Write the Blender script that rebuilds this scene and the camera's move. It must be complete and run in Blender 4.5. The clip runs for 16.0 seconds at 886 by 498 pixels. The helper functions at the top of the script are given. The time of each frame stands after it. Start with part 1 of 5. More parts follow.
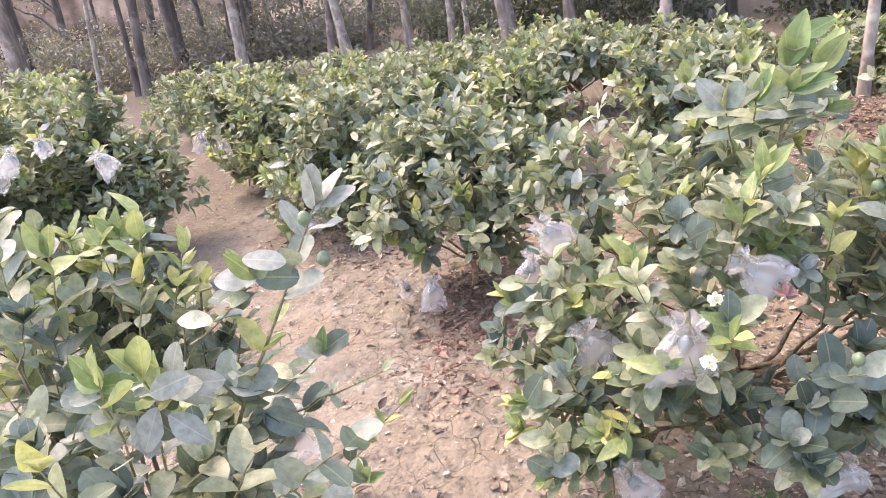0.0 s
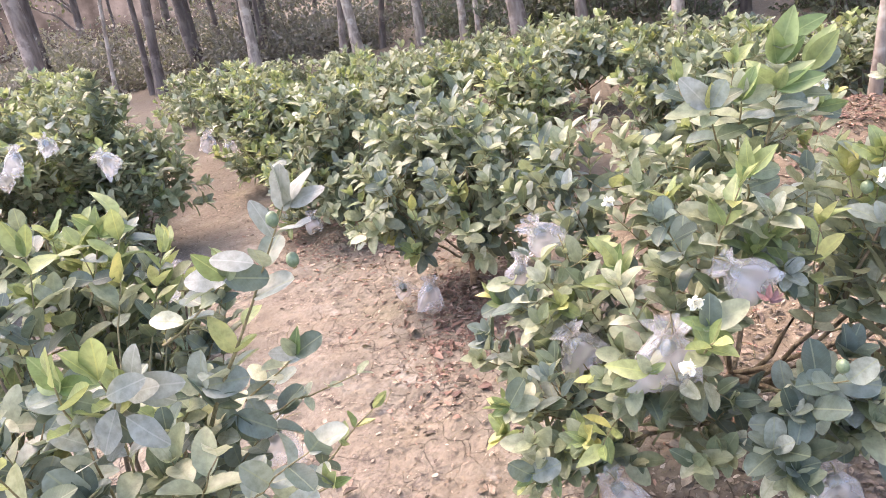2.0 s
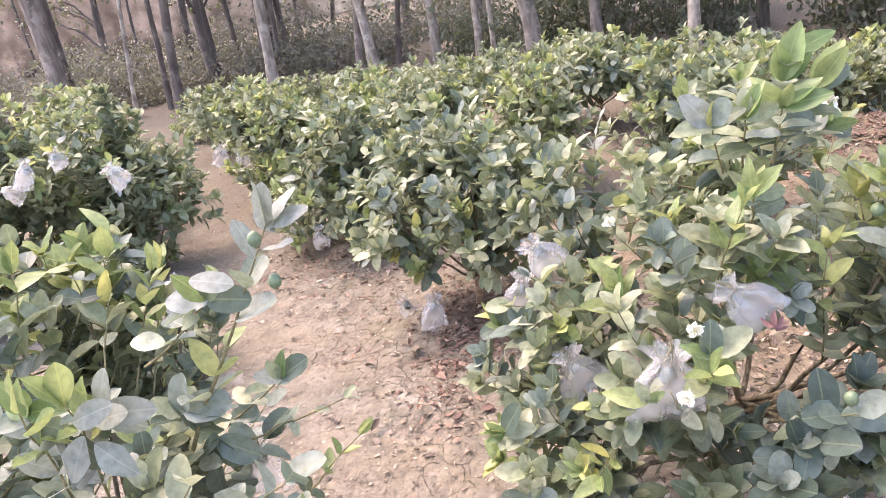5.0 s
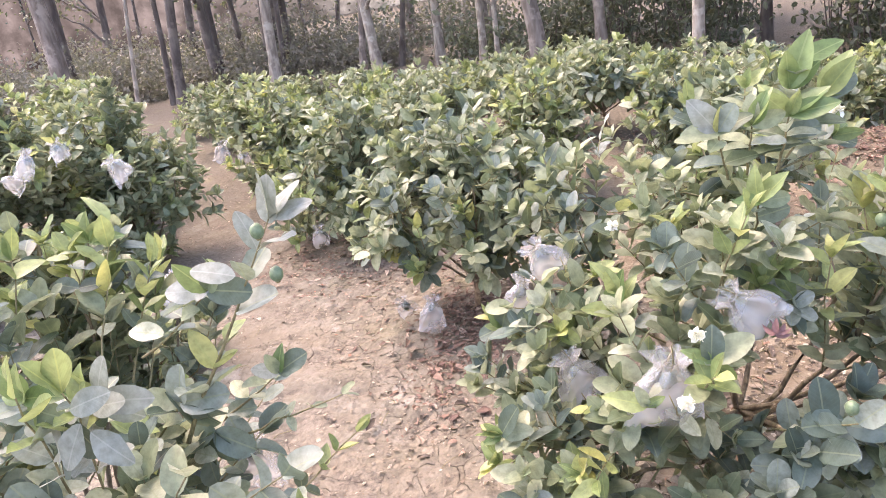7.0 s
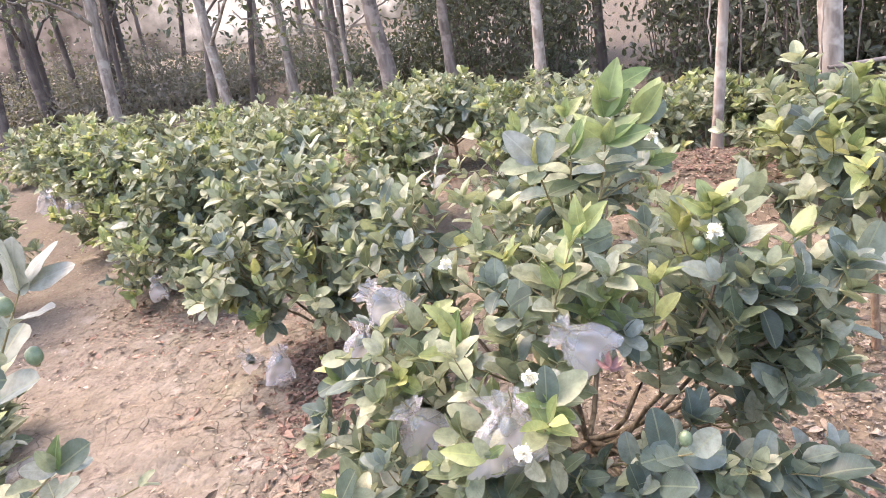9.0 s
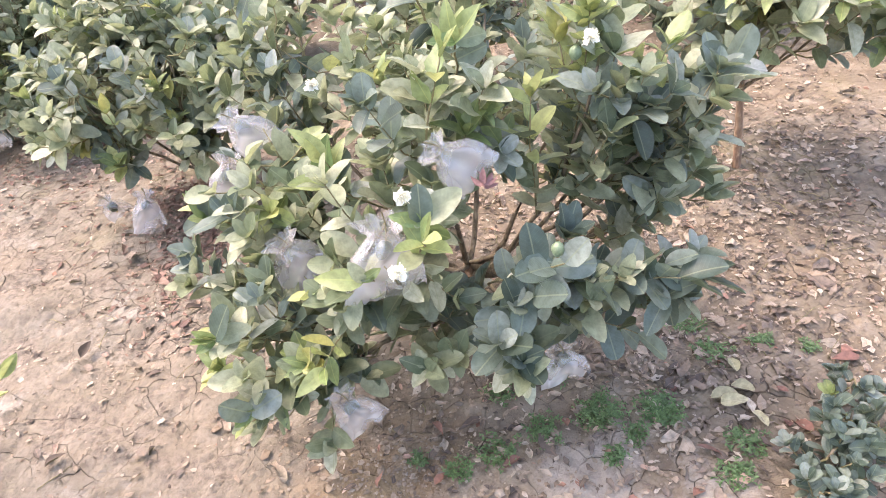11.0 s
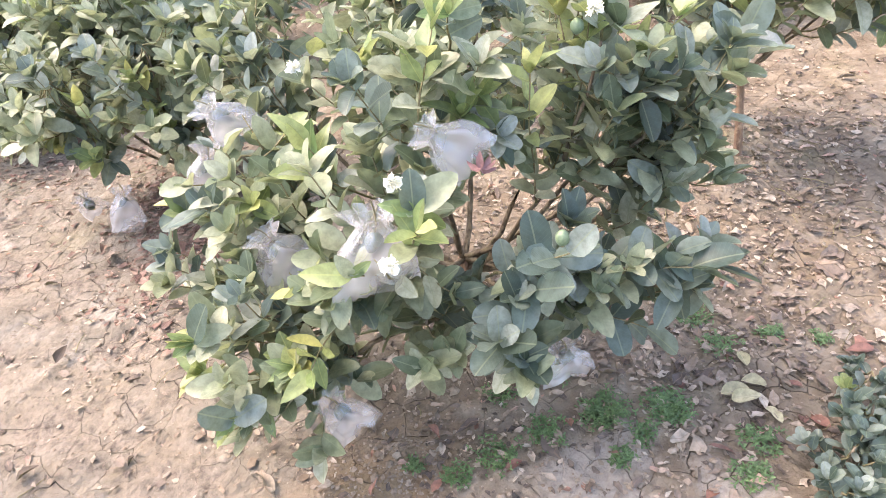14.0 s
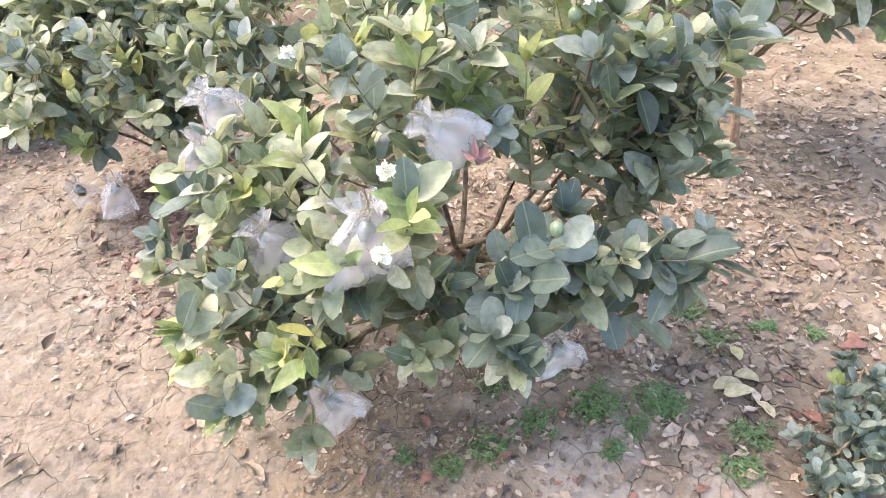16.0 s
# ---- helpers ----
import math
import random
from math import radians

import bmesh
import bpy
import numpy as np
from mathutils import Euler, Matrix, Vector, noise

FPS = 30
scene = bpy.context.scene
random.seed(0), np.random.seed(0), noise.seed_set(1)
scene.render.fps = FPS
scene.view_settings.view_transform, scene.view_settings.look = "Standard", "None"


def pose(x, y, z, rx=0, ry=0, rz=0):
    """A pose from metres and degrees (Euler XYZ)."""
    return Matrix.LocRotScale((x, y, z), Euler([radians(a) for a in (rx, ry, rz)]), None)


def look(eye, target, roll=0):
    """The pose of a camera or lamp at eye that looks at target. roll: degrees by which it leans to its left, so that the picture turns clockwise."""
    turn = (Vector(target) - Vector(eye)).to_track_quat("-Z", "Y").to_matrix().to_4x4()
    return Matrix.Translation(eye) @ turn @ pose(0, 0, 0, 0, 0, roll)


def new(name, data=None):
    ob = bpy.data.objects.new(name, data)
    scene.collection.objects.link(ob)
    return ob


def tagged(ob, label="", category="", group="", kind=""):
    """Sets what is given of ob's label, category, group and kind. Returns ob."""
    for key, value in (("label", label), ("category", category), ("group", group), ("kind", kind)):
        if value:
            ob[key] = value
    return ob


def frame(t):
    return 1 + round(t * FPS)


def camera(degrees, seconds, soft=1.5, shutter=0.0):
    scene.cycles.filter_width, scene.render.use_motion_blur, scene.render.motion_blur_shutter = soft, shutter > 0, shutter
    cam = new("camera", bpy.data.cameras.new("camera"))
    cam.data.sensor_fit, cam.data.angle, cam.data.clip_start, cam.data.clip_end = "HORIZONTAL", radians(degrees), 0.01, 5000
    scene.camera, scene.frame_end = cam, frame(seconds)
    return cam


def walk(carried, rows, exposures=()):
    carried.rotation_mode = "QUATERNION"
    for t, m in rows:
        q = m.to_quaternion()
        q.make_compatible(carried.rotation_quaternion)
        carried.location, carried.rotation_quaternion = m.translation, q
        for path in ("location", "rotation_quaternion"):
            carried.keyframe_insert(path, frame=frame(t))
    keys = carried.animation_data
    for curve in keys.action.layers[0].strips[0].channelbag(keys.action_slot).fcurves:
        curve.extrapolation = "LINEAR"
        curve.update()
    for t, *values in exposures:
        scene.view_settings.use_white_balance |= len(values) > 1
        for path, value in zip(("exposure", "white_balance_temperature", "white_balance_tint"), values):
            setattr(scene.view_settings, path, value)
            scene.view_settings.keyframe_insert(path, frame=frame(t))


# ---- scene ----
cam = camera(66.0, 16.0, soft=0.5)
PATH = [
    (0, (0.499, 0.082, 1.671), (0.254, 1.894, 0.86), -11.0),
    (0.5, (0.512, 0.085, 1.669), (0.235, 1.893, 0.86), -11.5),
    (1, (0.527, 0.101, 1.664), (0.257, 1.912, 0.86), -11.1),
    (1.5, (0.553, 0.113, 1.655), (0.31, 1.926, 0.846), -9.9),
    (2, (0.583, 0.111, 1.652), (0.293, 1.918, 0.845), -11.3),
    (2.5, (0.613, 0.115, 1.645), (0.272, 1.912, 0.837), -13.2),
    (3, (0.63, 0.17, 1.649), (0.371, 2.0, 0.884), -13.6),
    (3.5, (0.678, 0.165, 1.642), (0.575, 2.006, 0.867), -12.5),
    (4, (0.658, 0.166, 1.643), (0.449, 2.007, 0.888), -10.7),
    (4.5, (0.641, 0.163, 1.637), (0.352, 1.992, 0.88), -10.6),
    (5, (0.634, 0.164, 1.637), (0.3, 1.984, 0.877), -11.3),
    (7.5, (0.621, 0.163, 1.613), (0.295, 1.989, 0.866), -9.4),
    (8, (0.648, 0.228, 1.6), (0.311, 2.057, 0.865), -9.6),
    (8.5, (0.695, 0.288, 1.612), (0.518, 2.152, 0.908), -9.5),
    (9, (0.726, 0.295, 1.589), (0.779, 2.161, 0.87), -9.2),
    (9.5, (0.747, 0.308, 1.565), (0.873, 2.05, 0.592), -10.7),
    (10, (0.754, 0.306, 1.552), (0.924, 1.981, 0.472), -11.3),
    (10.2, (0.757, 0.31, 1.543), (0.948, 1.96, 0.43), -10.4),
    (12.5, (0.761, 0.388, 1.444), (1.107, 1.977, 0.28), -7.0),
    (13, (0.762, 0.406, 1.439), (1.108, 1.996, 0.276), -7.3),
    (13.5, (0.766, 0.414, 1.431), (1.091, 2.006, 0.266), -7.4),
    (14, (0.764, 0.413, 1.433), (1.064, 2.016, 0.275), -8.1),
    (14.5, (0.764, 0.416, 1.429), (1.047, 2.013, 0.26), -8.0),
    (15, (0.761, 0.416, 1.427), (1.044, 2.018, 0.263), -7.7),
    (15.5, (0.767, 0.421, 1.425), (1.063, 2.02, 0.261), -7.6),
    (16, (0.767, 0.421, 1.421), (1.077, 2.007, 0.244), -7.1),
]
walk(cam, [(t, look(eye, target, roll)) for t, eye, target, roll in PATH],
     exposures=[(0.0, 2.53, 7300, 24), (9.5, 2.53, 7300, 23), (12.5, 2.70, 7150, 18), (16.0, 2.70, 7150, 18)])

# ---- world and sun ----
SUN_AZ, SUN_EL = radians(-62), radians(60)          # azimuth from +y towards +x
world = bpy.data.worlds.new("world")
scene.world = world
world.use_nodes = True
wn = world.node_tree.nodes
sky = wn.new("ShaderNodeTexSky")
sky.sky_type, sky.sun_disc = "NISHITA", False
sky.sun_elevation, sky.sun_rotation = SUN_EL, SUN_AZ
sky.air_density, sky.dust_density, sky.ozone_density = 1.0, 3.0, 1.0
wn["Background"].inputs["Strength"].default_value = 0.15
world.node_tree.links.new(sky.outputs["Color"], wn["Background"].inputs["Color"])
sun = new("sun", bpy.data.lights.new("sun", "SUN"))
sun.data.energy, sun.data.angle, sun.data.color = 0.62, radians(50), (1.0, 0.88, 0.76)
toward = Vector((math.sin(SUN_AZ) * math.cos(SUN_EL), math.cos(SUN_AZ) * math.cos(SUN_EL), math.sin(SUN_EL)))
sun.matrix_world = look(toward * 30, (0, 0, 0))


# ---- materials ----
def material(name):
    m = bpy.data.materials.new(name)
    m.use_nodes = True
    t = m.node_tree
    return m, t.nodes, t.links, t.nodes["Principled BSDF"]


def ramp(nodes, links, fac, stops):
    r = nodes.new("ShaderNodeValToRGB")
    e = r.color_ramp.elements
    while len(e) < len(stops):
        e.new(0.5)
    for el, (p, c) in zip(e, stops):
        el.position, el.color = p, (*c, 1)
    links.new(fac, r.inputs["Fac"])
    return r.outputs["Color"]


def mixed(nodes, links, fac, a, b, kind="MIX"):
    m = nodes.new("ShaderNodeMix")
    m.data_type, m.blend_type = "RGBA", kind
    for sock, v in ((m.inputs[0], fac), (m.inputs[6], a), (m.inputs[7], b)):
        if isinstance(v, (int, float)):
            sock.default_value = v
        elif isinstance(v, tuple):
            sock.default_value = (*v, 1)
        else:
            links.new(v, sock)
    return m.outputs[2]


def math_node(nodes, links, op, a, b=0.0):
    m = nodes.new("ShaderNodeMath")
    m.operation = op
    for sock, v in ((m.inputs[0], a), (m.inputs[1], b)):
        if isinstance(v, (int, float)):
            sock.default_value = v
        else:
            links.new(v, sock)
    return m.outputs[0]


def noise_node(nodes, links, scale, detail=4.0, rough=0.6, coord="Object"):
    tc = nodes.new("ShaderNodeTexCoord")
    n = nodes.new("ShaderNodeTexNoise")
    n.inputs["Scale"].default_value, n.inputs["Detail"].default_value, n.inputs["Roughness"].default_value = scale, detail, rough
    links.new(tc.outputs[coord], n.inputs["Vector"])
    return n.outputs["Fac"]


def bumped(nodes, links, bsdf, height, strength, distance):
    b = nodes.new("ShaderNodeBump")
    b.inputs["Strength"].default_value, b.inputs["Distance"].default_value = strength, distance
    links.new(height, b.inputs["Height"])
    links.new(b.outputs["Normal"], bsdf.inputs["Normal"])


def leaf_material(name, stops, single, rough=0.42, thin=0.36, vein=(0.30, 0.34, 0.20)):
    """A leaf with a midrib and slanting side veins from its UV map. single: one leaf an object, else one leaf an island."""
    m, n, l, p = material(name)
    if single:
        rnd = n.new("ShaderNodeObjectInfo").outputs["Random"]
    else:
        rnd = n.new("ShaderNodeNewGeometry").outputs["Random Per Island"]
    base = ramp(n, l, rnd, stops)
    uv = n.new("ShaderNodeUVMap")
    sep = n.new("ShaderNodeSeparateXYZ")
    l.new(uv.outputs["UV"], sep.inputs[0])
    side = math_node(n, l, "ABSOLUTE", math_node(n, l, "SUBTRACT", sep.outputs["Y"], 0.5))
    slant = math_node(n, l, "SUBTRACT", sep.outputs["X"], math_node(n, l, "MULTIPLY", side, 0.55))
    wave = math_node(n, l, "ABSOLUTE", math_node(n, l, "SINE", math_node(n, l, "MULTIPLY", slant, 34.0)))
    rib = math_node(n, l, "LESS_THAN", side, 0.028)
    veins = math_node(n, l, "MAXIMUM", rib, math_node(n, l, "MULTIPLY", math_node(n, l, "LESS_THAN", wave, 0.12), 0.26))
    blot = noise_node(n, l, 4.5 if single else 55.0, 3.0)
    c = mixed(n, l, 0.55, base, ramp(n, l, blot, [(0.36, (0.55, 0.57, 0.52)), (0.64, (1.35, 1.33, 1.3))]), "MULTIPLY")
    c = mixed(n, l, math_node(n, l, "MULTIPLY", veins, 0.45), c, vein)
    l.new(c, p.inputs["Base Color"])
    p.inputs["Roughness"].default_value = rough
    p.inputs["Specular IOR Level"].default_value = 0.55
    bumped(n, l, p, math_node(n, l, "ADD", wave, math_node(n, l, "MULTIPLY", rib, -0.8)), 0.16, 0.001)
    tr = n.new("ShaderNodeBsdfTranslucent")
    l.new(mixed(n, l, 0.5, c, (0.30, 0.33, 0.14)), tr.inputs["Color"])
    ms = n.new("ShaderNodeMixShader")
    ms.inputs[0].default_value = thin
    l.new(p.outputs[0], ms.inputs[1])
    l.new(tr.outputs[0], ms.inputs[2])
    l.new(ms.outputs[0], n["Material Output"].inputs["Surface"])
    return m


OLD = [(0.0, (0.079, 0.113, 0.07)), (0.2, (0.164, 0.211, 0.128)), (0.5, (0.263, 0.298, 0.189)), (0.8, (0.339, 0.366, 0.25)), (1.0, (0.438, 0.463, 0.352))]
# DARK: dark blue-green leaves, with shade among the low branches put into the colour
DARK = [(0.0, (0.047, 0.078, 0.067)), (0.4, (0.103, 0.151, 0.132)), (0.75, (0.185, 0.235, 0.209)), (1.0, (0.291, 0.336, 0.308))]
YOUNG = [(0.0, (0.158, 0.226, 0.089)), (0.45, (0.242, 0.304, 0.126)), (0.85, (0.357, 0.404, 0.173)), (1.0, (0.473, 0.452, 0.158))]
leaf_old, leaf_old_mass = leaf_material("guava_leaf", OLD, True), leaf_material("guava_leaf_mass", OLD, False)
leaf_dark, leaf_dark_mass = leaf_material("guava_leaf_dark", DARK, True), leaf_material("guava_leaf_dark_mass", DARK, False)
leaf_young, leaf_young_mass = leaf_material("young_leaf", YOUNG, True, 0.38, 0.4, (0.42, 0.46, 0.15)), leaf_material("young_leaf_mass", YOUNG, False, 0.38, 0.4, (0.42, 0.46, 0.15))
leaf_fresh = leaf_material("fresh_green_leaf", [(0.0, (0.085, 0.155, 0.055)), (0.6, (0.15, 0.235, 0.085)), (1.0, (0.23, 0.30, 0.12))], True, 0.4, 0.35, (0.33, 0.40, 0.17))
# paler leaf copy: the bright reflection on some leaves put into the base colour
leaf_pale = leaf_material("sheen_pale_leaf", [(0.0, (0.22, 0.25, 0.225)), (1.0, (0.35, 0.365, 0.335))], True, 0.5, 0.3, (0.42, 0.43, 0.39))
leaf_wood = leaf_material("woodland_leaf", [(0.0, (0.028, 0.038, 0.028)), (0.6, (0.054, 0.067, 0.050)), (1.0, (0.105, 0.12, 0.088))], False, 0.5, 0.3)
# far wood leaves greyed and lightened: distance haze put into the base colour
leaf_haze = leaf_material("hazed_woodland_leaf", [(0.0, (0.10, 0.088, 0.081)), (0.6, (0.14, 0.125, 0.117)), (1.0, (0.185, 0.168, 0.158))], False, 0.6, 0.3)
leaf_litter = leaf_material("dry_leaf", [(0.0, (0.07, 0.052, 0.044)), (0.3, (0.15, 0.115, 0.094)), (0.6, (0.265, 0.205, 0.155)), (0.8, (0.32, 0.262, 0.205)), (0.93, (0.42, 0.365, 0.30)), (1.0, (0.27, 0.12, 0.085))], False, 0.75, 0.1, (0.25, 0.17, 0.11))
leaf_rust = leaf_material("rust_dry_leaf", [(0.0, (0.10, 0.055, 0.045)), (0.5, (0.19, 0.11, 0.085)), (0.9, (0.30, 0.20, 0.155)), (1.0, (0.42, 0.33, 0.27))], False, 0.75, 0.1, (0.2, 0.12, 0.09))
leaf_red = leaf_material("red_dry_leaf", [(0.0, (0.13, 0.062, 0.05)), (1.0, (0.26, 0.125, 0.09))], True, 0.7, 0.1, (0.25, 0.12, 0.08))
leaf_brown = leaf_material("dark_dry_leaf", [(0.0, (0.045, 0.032, 0.026)), (1.0, (0.12, 0.085, 0.065))], True, 0.75, 0.1, (0.14, 0.10, 0.08))
leaf_straw = leaf_material("straw_dry_leaf", [(0.0, (0.27, 0.25, 0.14)), (1.0, (0.46, 0.42, 0.27))], True, 0.7, 0.1, (0.5, 0.44, 0.3))
clover_green = leaf_material("clover_leaf", [(0.0, (0.055, 0.125, 0.045)), (1.0, (0.13, 0.23, 0.085))], False, 0.5, 0.3)


def bark_material(name, a, b, c, scale, rough=0.85):
    m, n, l, p = material(name)
    tc = n.new("ShaderNodeTexCoord")
    mp = n.new("ShaderNodeMapping")
    mp.inputs["Scale"].default_value = (1, 1, 0.25)
    l.new(tc.outputs["Object"], mp.inputs["Vector"])
    k = n.new("ShaderNodeTexNoise")
    k.inputs["Scale"].default_value, k.inputs["Detail"].default_value = scale, 6
    l.new(mp.outputs[0], k.inputs["Vector"])
    col = ramp(n, l, k.outputs["Fac"], [(0.3, a), (0.52, b), (0.72, c)])
    spots = noise_node(n, l, scale * 0.35, 3.0)
    col = mixed(n, l, ramp(n, l, spots, [(0.52, (0, 0, 0)), (0.62, (1, 1, 1))]), col, c)
    l.new(col, p.inputs["Base Color"])
    p.inputs["Roughness"].default_value = rough
    bumped(n, l, p, k.outputs["Fac"], 0.6, 0.01)
    return m


bark_guava = bark_material("guava_bark", (0.10, 0.06, 0.04), (0.22, 0.14, 0.09), (0.34, 0.24, 0.16), 60)
bark_twig = bark_material("twig_bark", (0.10, 0.09, 0.04), (0.18, 0.16, 0.08), (0.26, 0.22, 0.12), 90)
bark_limb = bark_material("guava_limb_bark", (0.075, 0.058, 0.040), (0.15, 0.12, 0.08), (0.24, 0.195, 0.135), 70)
bark_pale = bark_material("pale_bark", (0.14, 0.112, 0.093), (0.29, 0.245, 0.205), (0.44, 0.39, 0.335), 14)
bark_grey = bark_material("grey_bark", (0.10, 0.078, 0.066), (0.20, 0.163, 0.14), (0.32, 0.27, 0.235), 12)
bark_dark = bark_material("dark_bark", (0.06, 0.045, 0.04), (0.11, 0.09, 0.08), (0.18, 0.15, 0.13), 12)

# dry cracked soil
soil, n, l, p = material("cracked_soil")
tc = n.new("ShaderNodeTexCoord")
warp = n.new("ShaderNodeTexNoise")
warp.inputs["Scale"].default_value, warp.inputs["Detail"].default_value = 5.0, 3.0
l.new(tc.outputs["Object"], warp.inputs["Vector"])
wv = n.new("ShaderNodeVectorMath")
wv.operation = "MULTIPLY_ADD"
l.new(warp.outputs["Color"], wv.inputs[0])
wv.inputs[1].default_value = (0.10, 0.10, 0.0)
l.new(tc.outputs["Object"], wv.inputs[2])
cr = n.new("ShaderNodeTexVoronoi")
cr.feature = "DISTANCE_TO_EDGE"
cr.inputs["Scale"].default_value = 9.0
l.new(wv.outputs[0], cr.inputs["Vector"])
where = noise_node(n, l, 1.3, 3.0)
crack = math_node(n, l, "MULTIPLY", ramp(n, l, cr.outputs["Distance"], [(0.0, (1, 1, 1)), (0.011, (0, 0, 0))]),
                  ramp(n, l, where, [(0.44, (0, 0, 0)), (0.54, (0.9, 0.9, 0.9))]))
big = noise_node(n, l, 0.9, 5.0, 0.6)
grit = noise_node(n, l, 38.0, 8.0, 0.75)
mid = noise_node(n, l, 7.0, 6.0, 0.65)
col = ramp(n, l, mid, [(0.30, (0.122, 0.104, 0.081)), (0.5, (0.178, 0.158, 0.127)), (0.7, (0.246, 0.225, 0.188))])
col = mixed(n, l, ramp(n, l, big, [(0.40, (0, 0, 0)), (0.68, (0.6, 0.6, 0.6))]), col, (0.27, 0.215, 0.155))
patch = noise_node(n, l, 3.4, 6.0, 0.68)
col = mixed(n, l, ramp(n, l, patch, [(0.50, (0, 0, 0)), (0.60, (0.75, 0.75, 0.75))]), col, ramp(n, l, grit, [(0.35, (0.105, 0.085, 0.068)), (0.65, (0.25, 0.212, 0.17))]))
col = mixed(n, l, ramp(n, l, patch, [(0.32, (0.8, 0.8, 0.8)), (0.42, (0, 0, 0))]), col, (0.312, 0.288, 0.247))
col = mixed(n, l, 0.5, col, ramp(n, l, grit, [(0.28, (0.45, 0.42, 0.40)), (0.5, (1, 1, 1)), (0.75, (1.25, 1.25, 1.25))]), "MULTIPLY")
# browner, darker earth under the bushes, beside the pale trodden path
sepg = n.new("ShaderNodeSeparateXYZ")
l.new(tc.outputs["Object"], sepg.inputs[0])
off = math_node(n, l, "ADD", math_node(n, l, "ADD", sepg.outputs["X"], math_node(n, l, "MULTIPLY", sepg.outputs["Y"], 0.26)), math_node(n, l, "MULTIPLY", math_node(n, l, "ADD", mid, big), 0.55))
brown = ramp(n, l, math_node(n, l, "SUBTRACT", off, 1.05), [(0.50, (0, 0, 0)), (0.72, (0.66, 0.66, 0.66))])
away = n.new("ShaderNodeVectorMath")
away.operation = "DISTANCE"
l.new(wv.outputs[0], away.inputs[0])
away.inputs[1].default_value = (2.0, 3.0, 0.0)
brown = math_node(n, l, "MULTIPLY", brown, ramp(n, l, math_node(n, l, "ADD", math_node(n, l, "MULTIPLY", away.outputs["Value"], 0.2), math_node(n, l, "MULTIPLY", big, 0.3)), [(0.60, (1, 1, 1)), (0.85, (0.2, 0.2, 0.2))]))
col = mixed(n, l, brown, col, ramp(n, l, mid, [(0.32, (0.125, 0.093, 0.063)), (0.5, (0.187, 0.146, 0.102)), (0.70, (0.29, 0.246, 0.188))]))
# darker trodden leaf mould along the far path and under the wood
col = mixed(n, l, ramp(n, l, math_node(n, l, "ADD", math_node(n, l, "MULTIPLY", sepg.outputs["Y"], 0.05), math_node(n, l, "MULTIPLY", big, 0.12)), [(0.22, (0, 0, 0)), (0.36, (0.72, 0.72, 0.72)), (0.60, (0.8, 0.8, 0.8)), (0.66, (1, 1, 1))]), col, ramp(n, l, grit, [(0.3, (0.07, 0.058, 0.044)), (0.7, (0.165, 0.14, 0.108))]))
for spot, reach, tint in (((1.24, 1.33, 0.0), 0.17, (0.35, 0.32, 0.28)), ((1.45, 1.18, 0.0), 0.12, (0.34, 0.31, 0.27)), ((0.74, 1.50, 0.0), 0.26, (0.265, 0.185, 0.11))):
    far_off = n.new("ShaderNodeVectorMath")
    far_off.operation = "DISTANCE"
    l.new(wv.outputs[0], far_off.inputs[0])
    far_off.inputs[1].default_value = spot
    edge = math_node(n, l, "ADD", far_off.outputs["Value"], math_node(n, l, "MULTIPLY", math_node(n, l, "SUBTRACT", patch, 0.5), 0.7))
    col = mixed(n, l, ramp(n, l, edge, [(reach * 0.5, (0.65, 0.65, 0.65)), (reach, (0, 0, 0))]), col, mixed(n, l, 0.6, tint, ramp(n, l, grit, [(0.3, (0.55, 0.52, 0.5)), (0.7, (1.25, 1.25, 1.25))]), "MULTIPLY"))
moss = noise_node(n, l, 2.2, 4.0)
col = mixed(n, l, ramp(n, l, moss, [(0.58, (0, 0, 0)), (0.75, (0.35, 0.35, 0.35))]), col, (0.20, 0.19, 0.09))
col = mixed(n, l, math_node(n, l, "MULTIPLY", crack, 0.6), col, (0.085, 0.062, 0.047))
l.new(col, p.inputs["Base Color"])
p.inputs["Roughness"].default_value = 0.95
p.inputs["Specular IOR Level"].default_value = 0.2
h = math_node(n, l, "ADD", math_node(n, l, "MULTIPLY", grit, 0.7), math_node(n, l, "MULTIPLY", mid, 1.0))
crumb = n.new("ShaderNodeTexVoronoi")
crumb.inputs["Scale"].default_value = 42.0
l.new(wv.outputs[0], crumb.inputs["Vector"])
h = math_node(n, l, "ADD", h, math_node(n, l, "MULTIPLY", crumb.outputs["Distance"], -0.45))
h = math_node(n, l, "SUBTRACT", h, math_node(n, l, "MULTIPLY", crack, 0.9))
bumped(n, l, p, h, 1.0, 0.011)

clod, n, l, p = material("soil_clod")
c0 = n.new("ShaderNodeNewGeometry").outputs["Random Per Island"]
l.new(mixed(n, l, 0.5, ramp(n, l, c0, [(0.0, (0.18, 0.133, 0.09)), (0.6, (0.255, 0.202, 0.147)), (1.0, (0.33, 0.278, 0.215))]), ramp(n, l, noise_node(n, l, 60.0), [(0.3, (0.5, 0.5, 0.5)), (0.7, (1.2, 1.2, 1.2))]), "MULTIPLY"), p.inputs["Base Color"])
p.inputs["Roughness"].default_value = 0.95

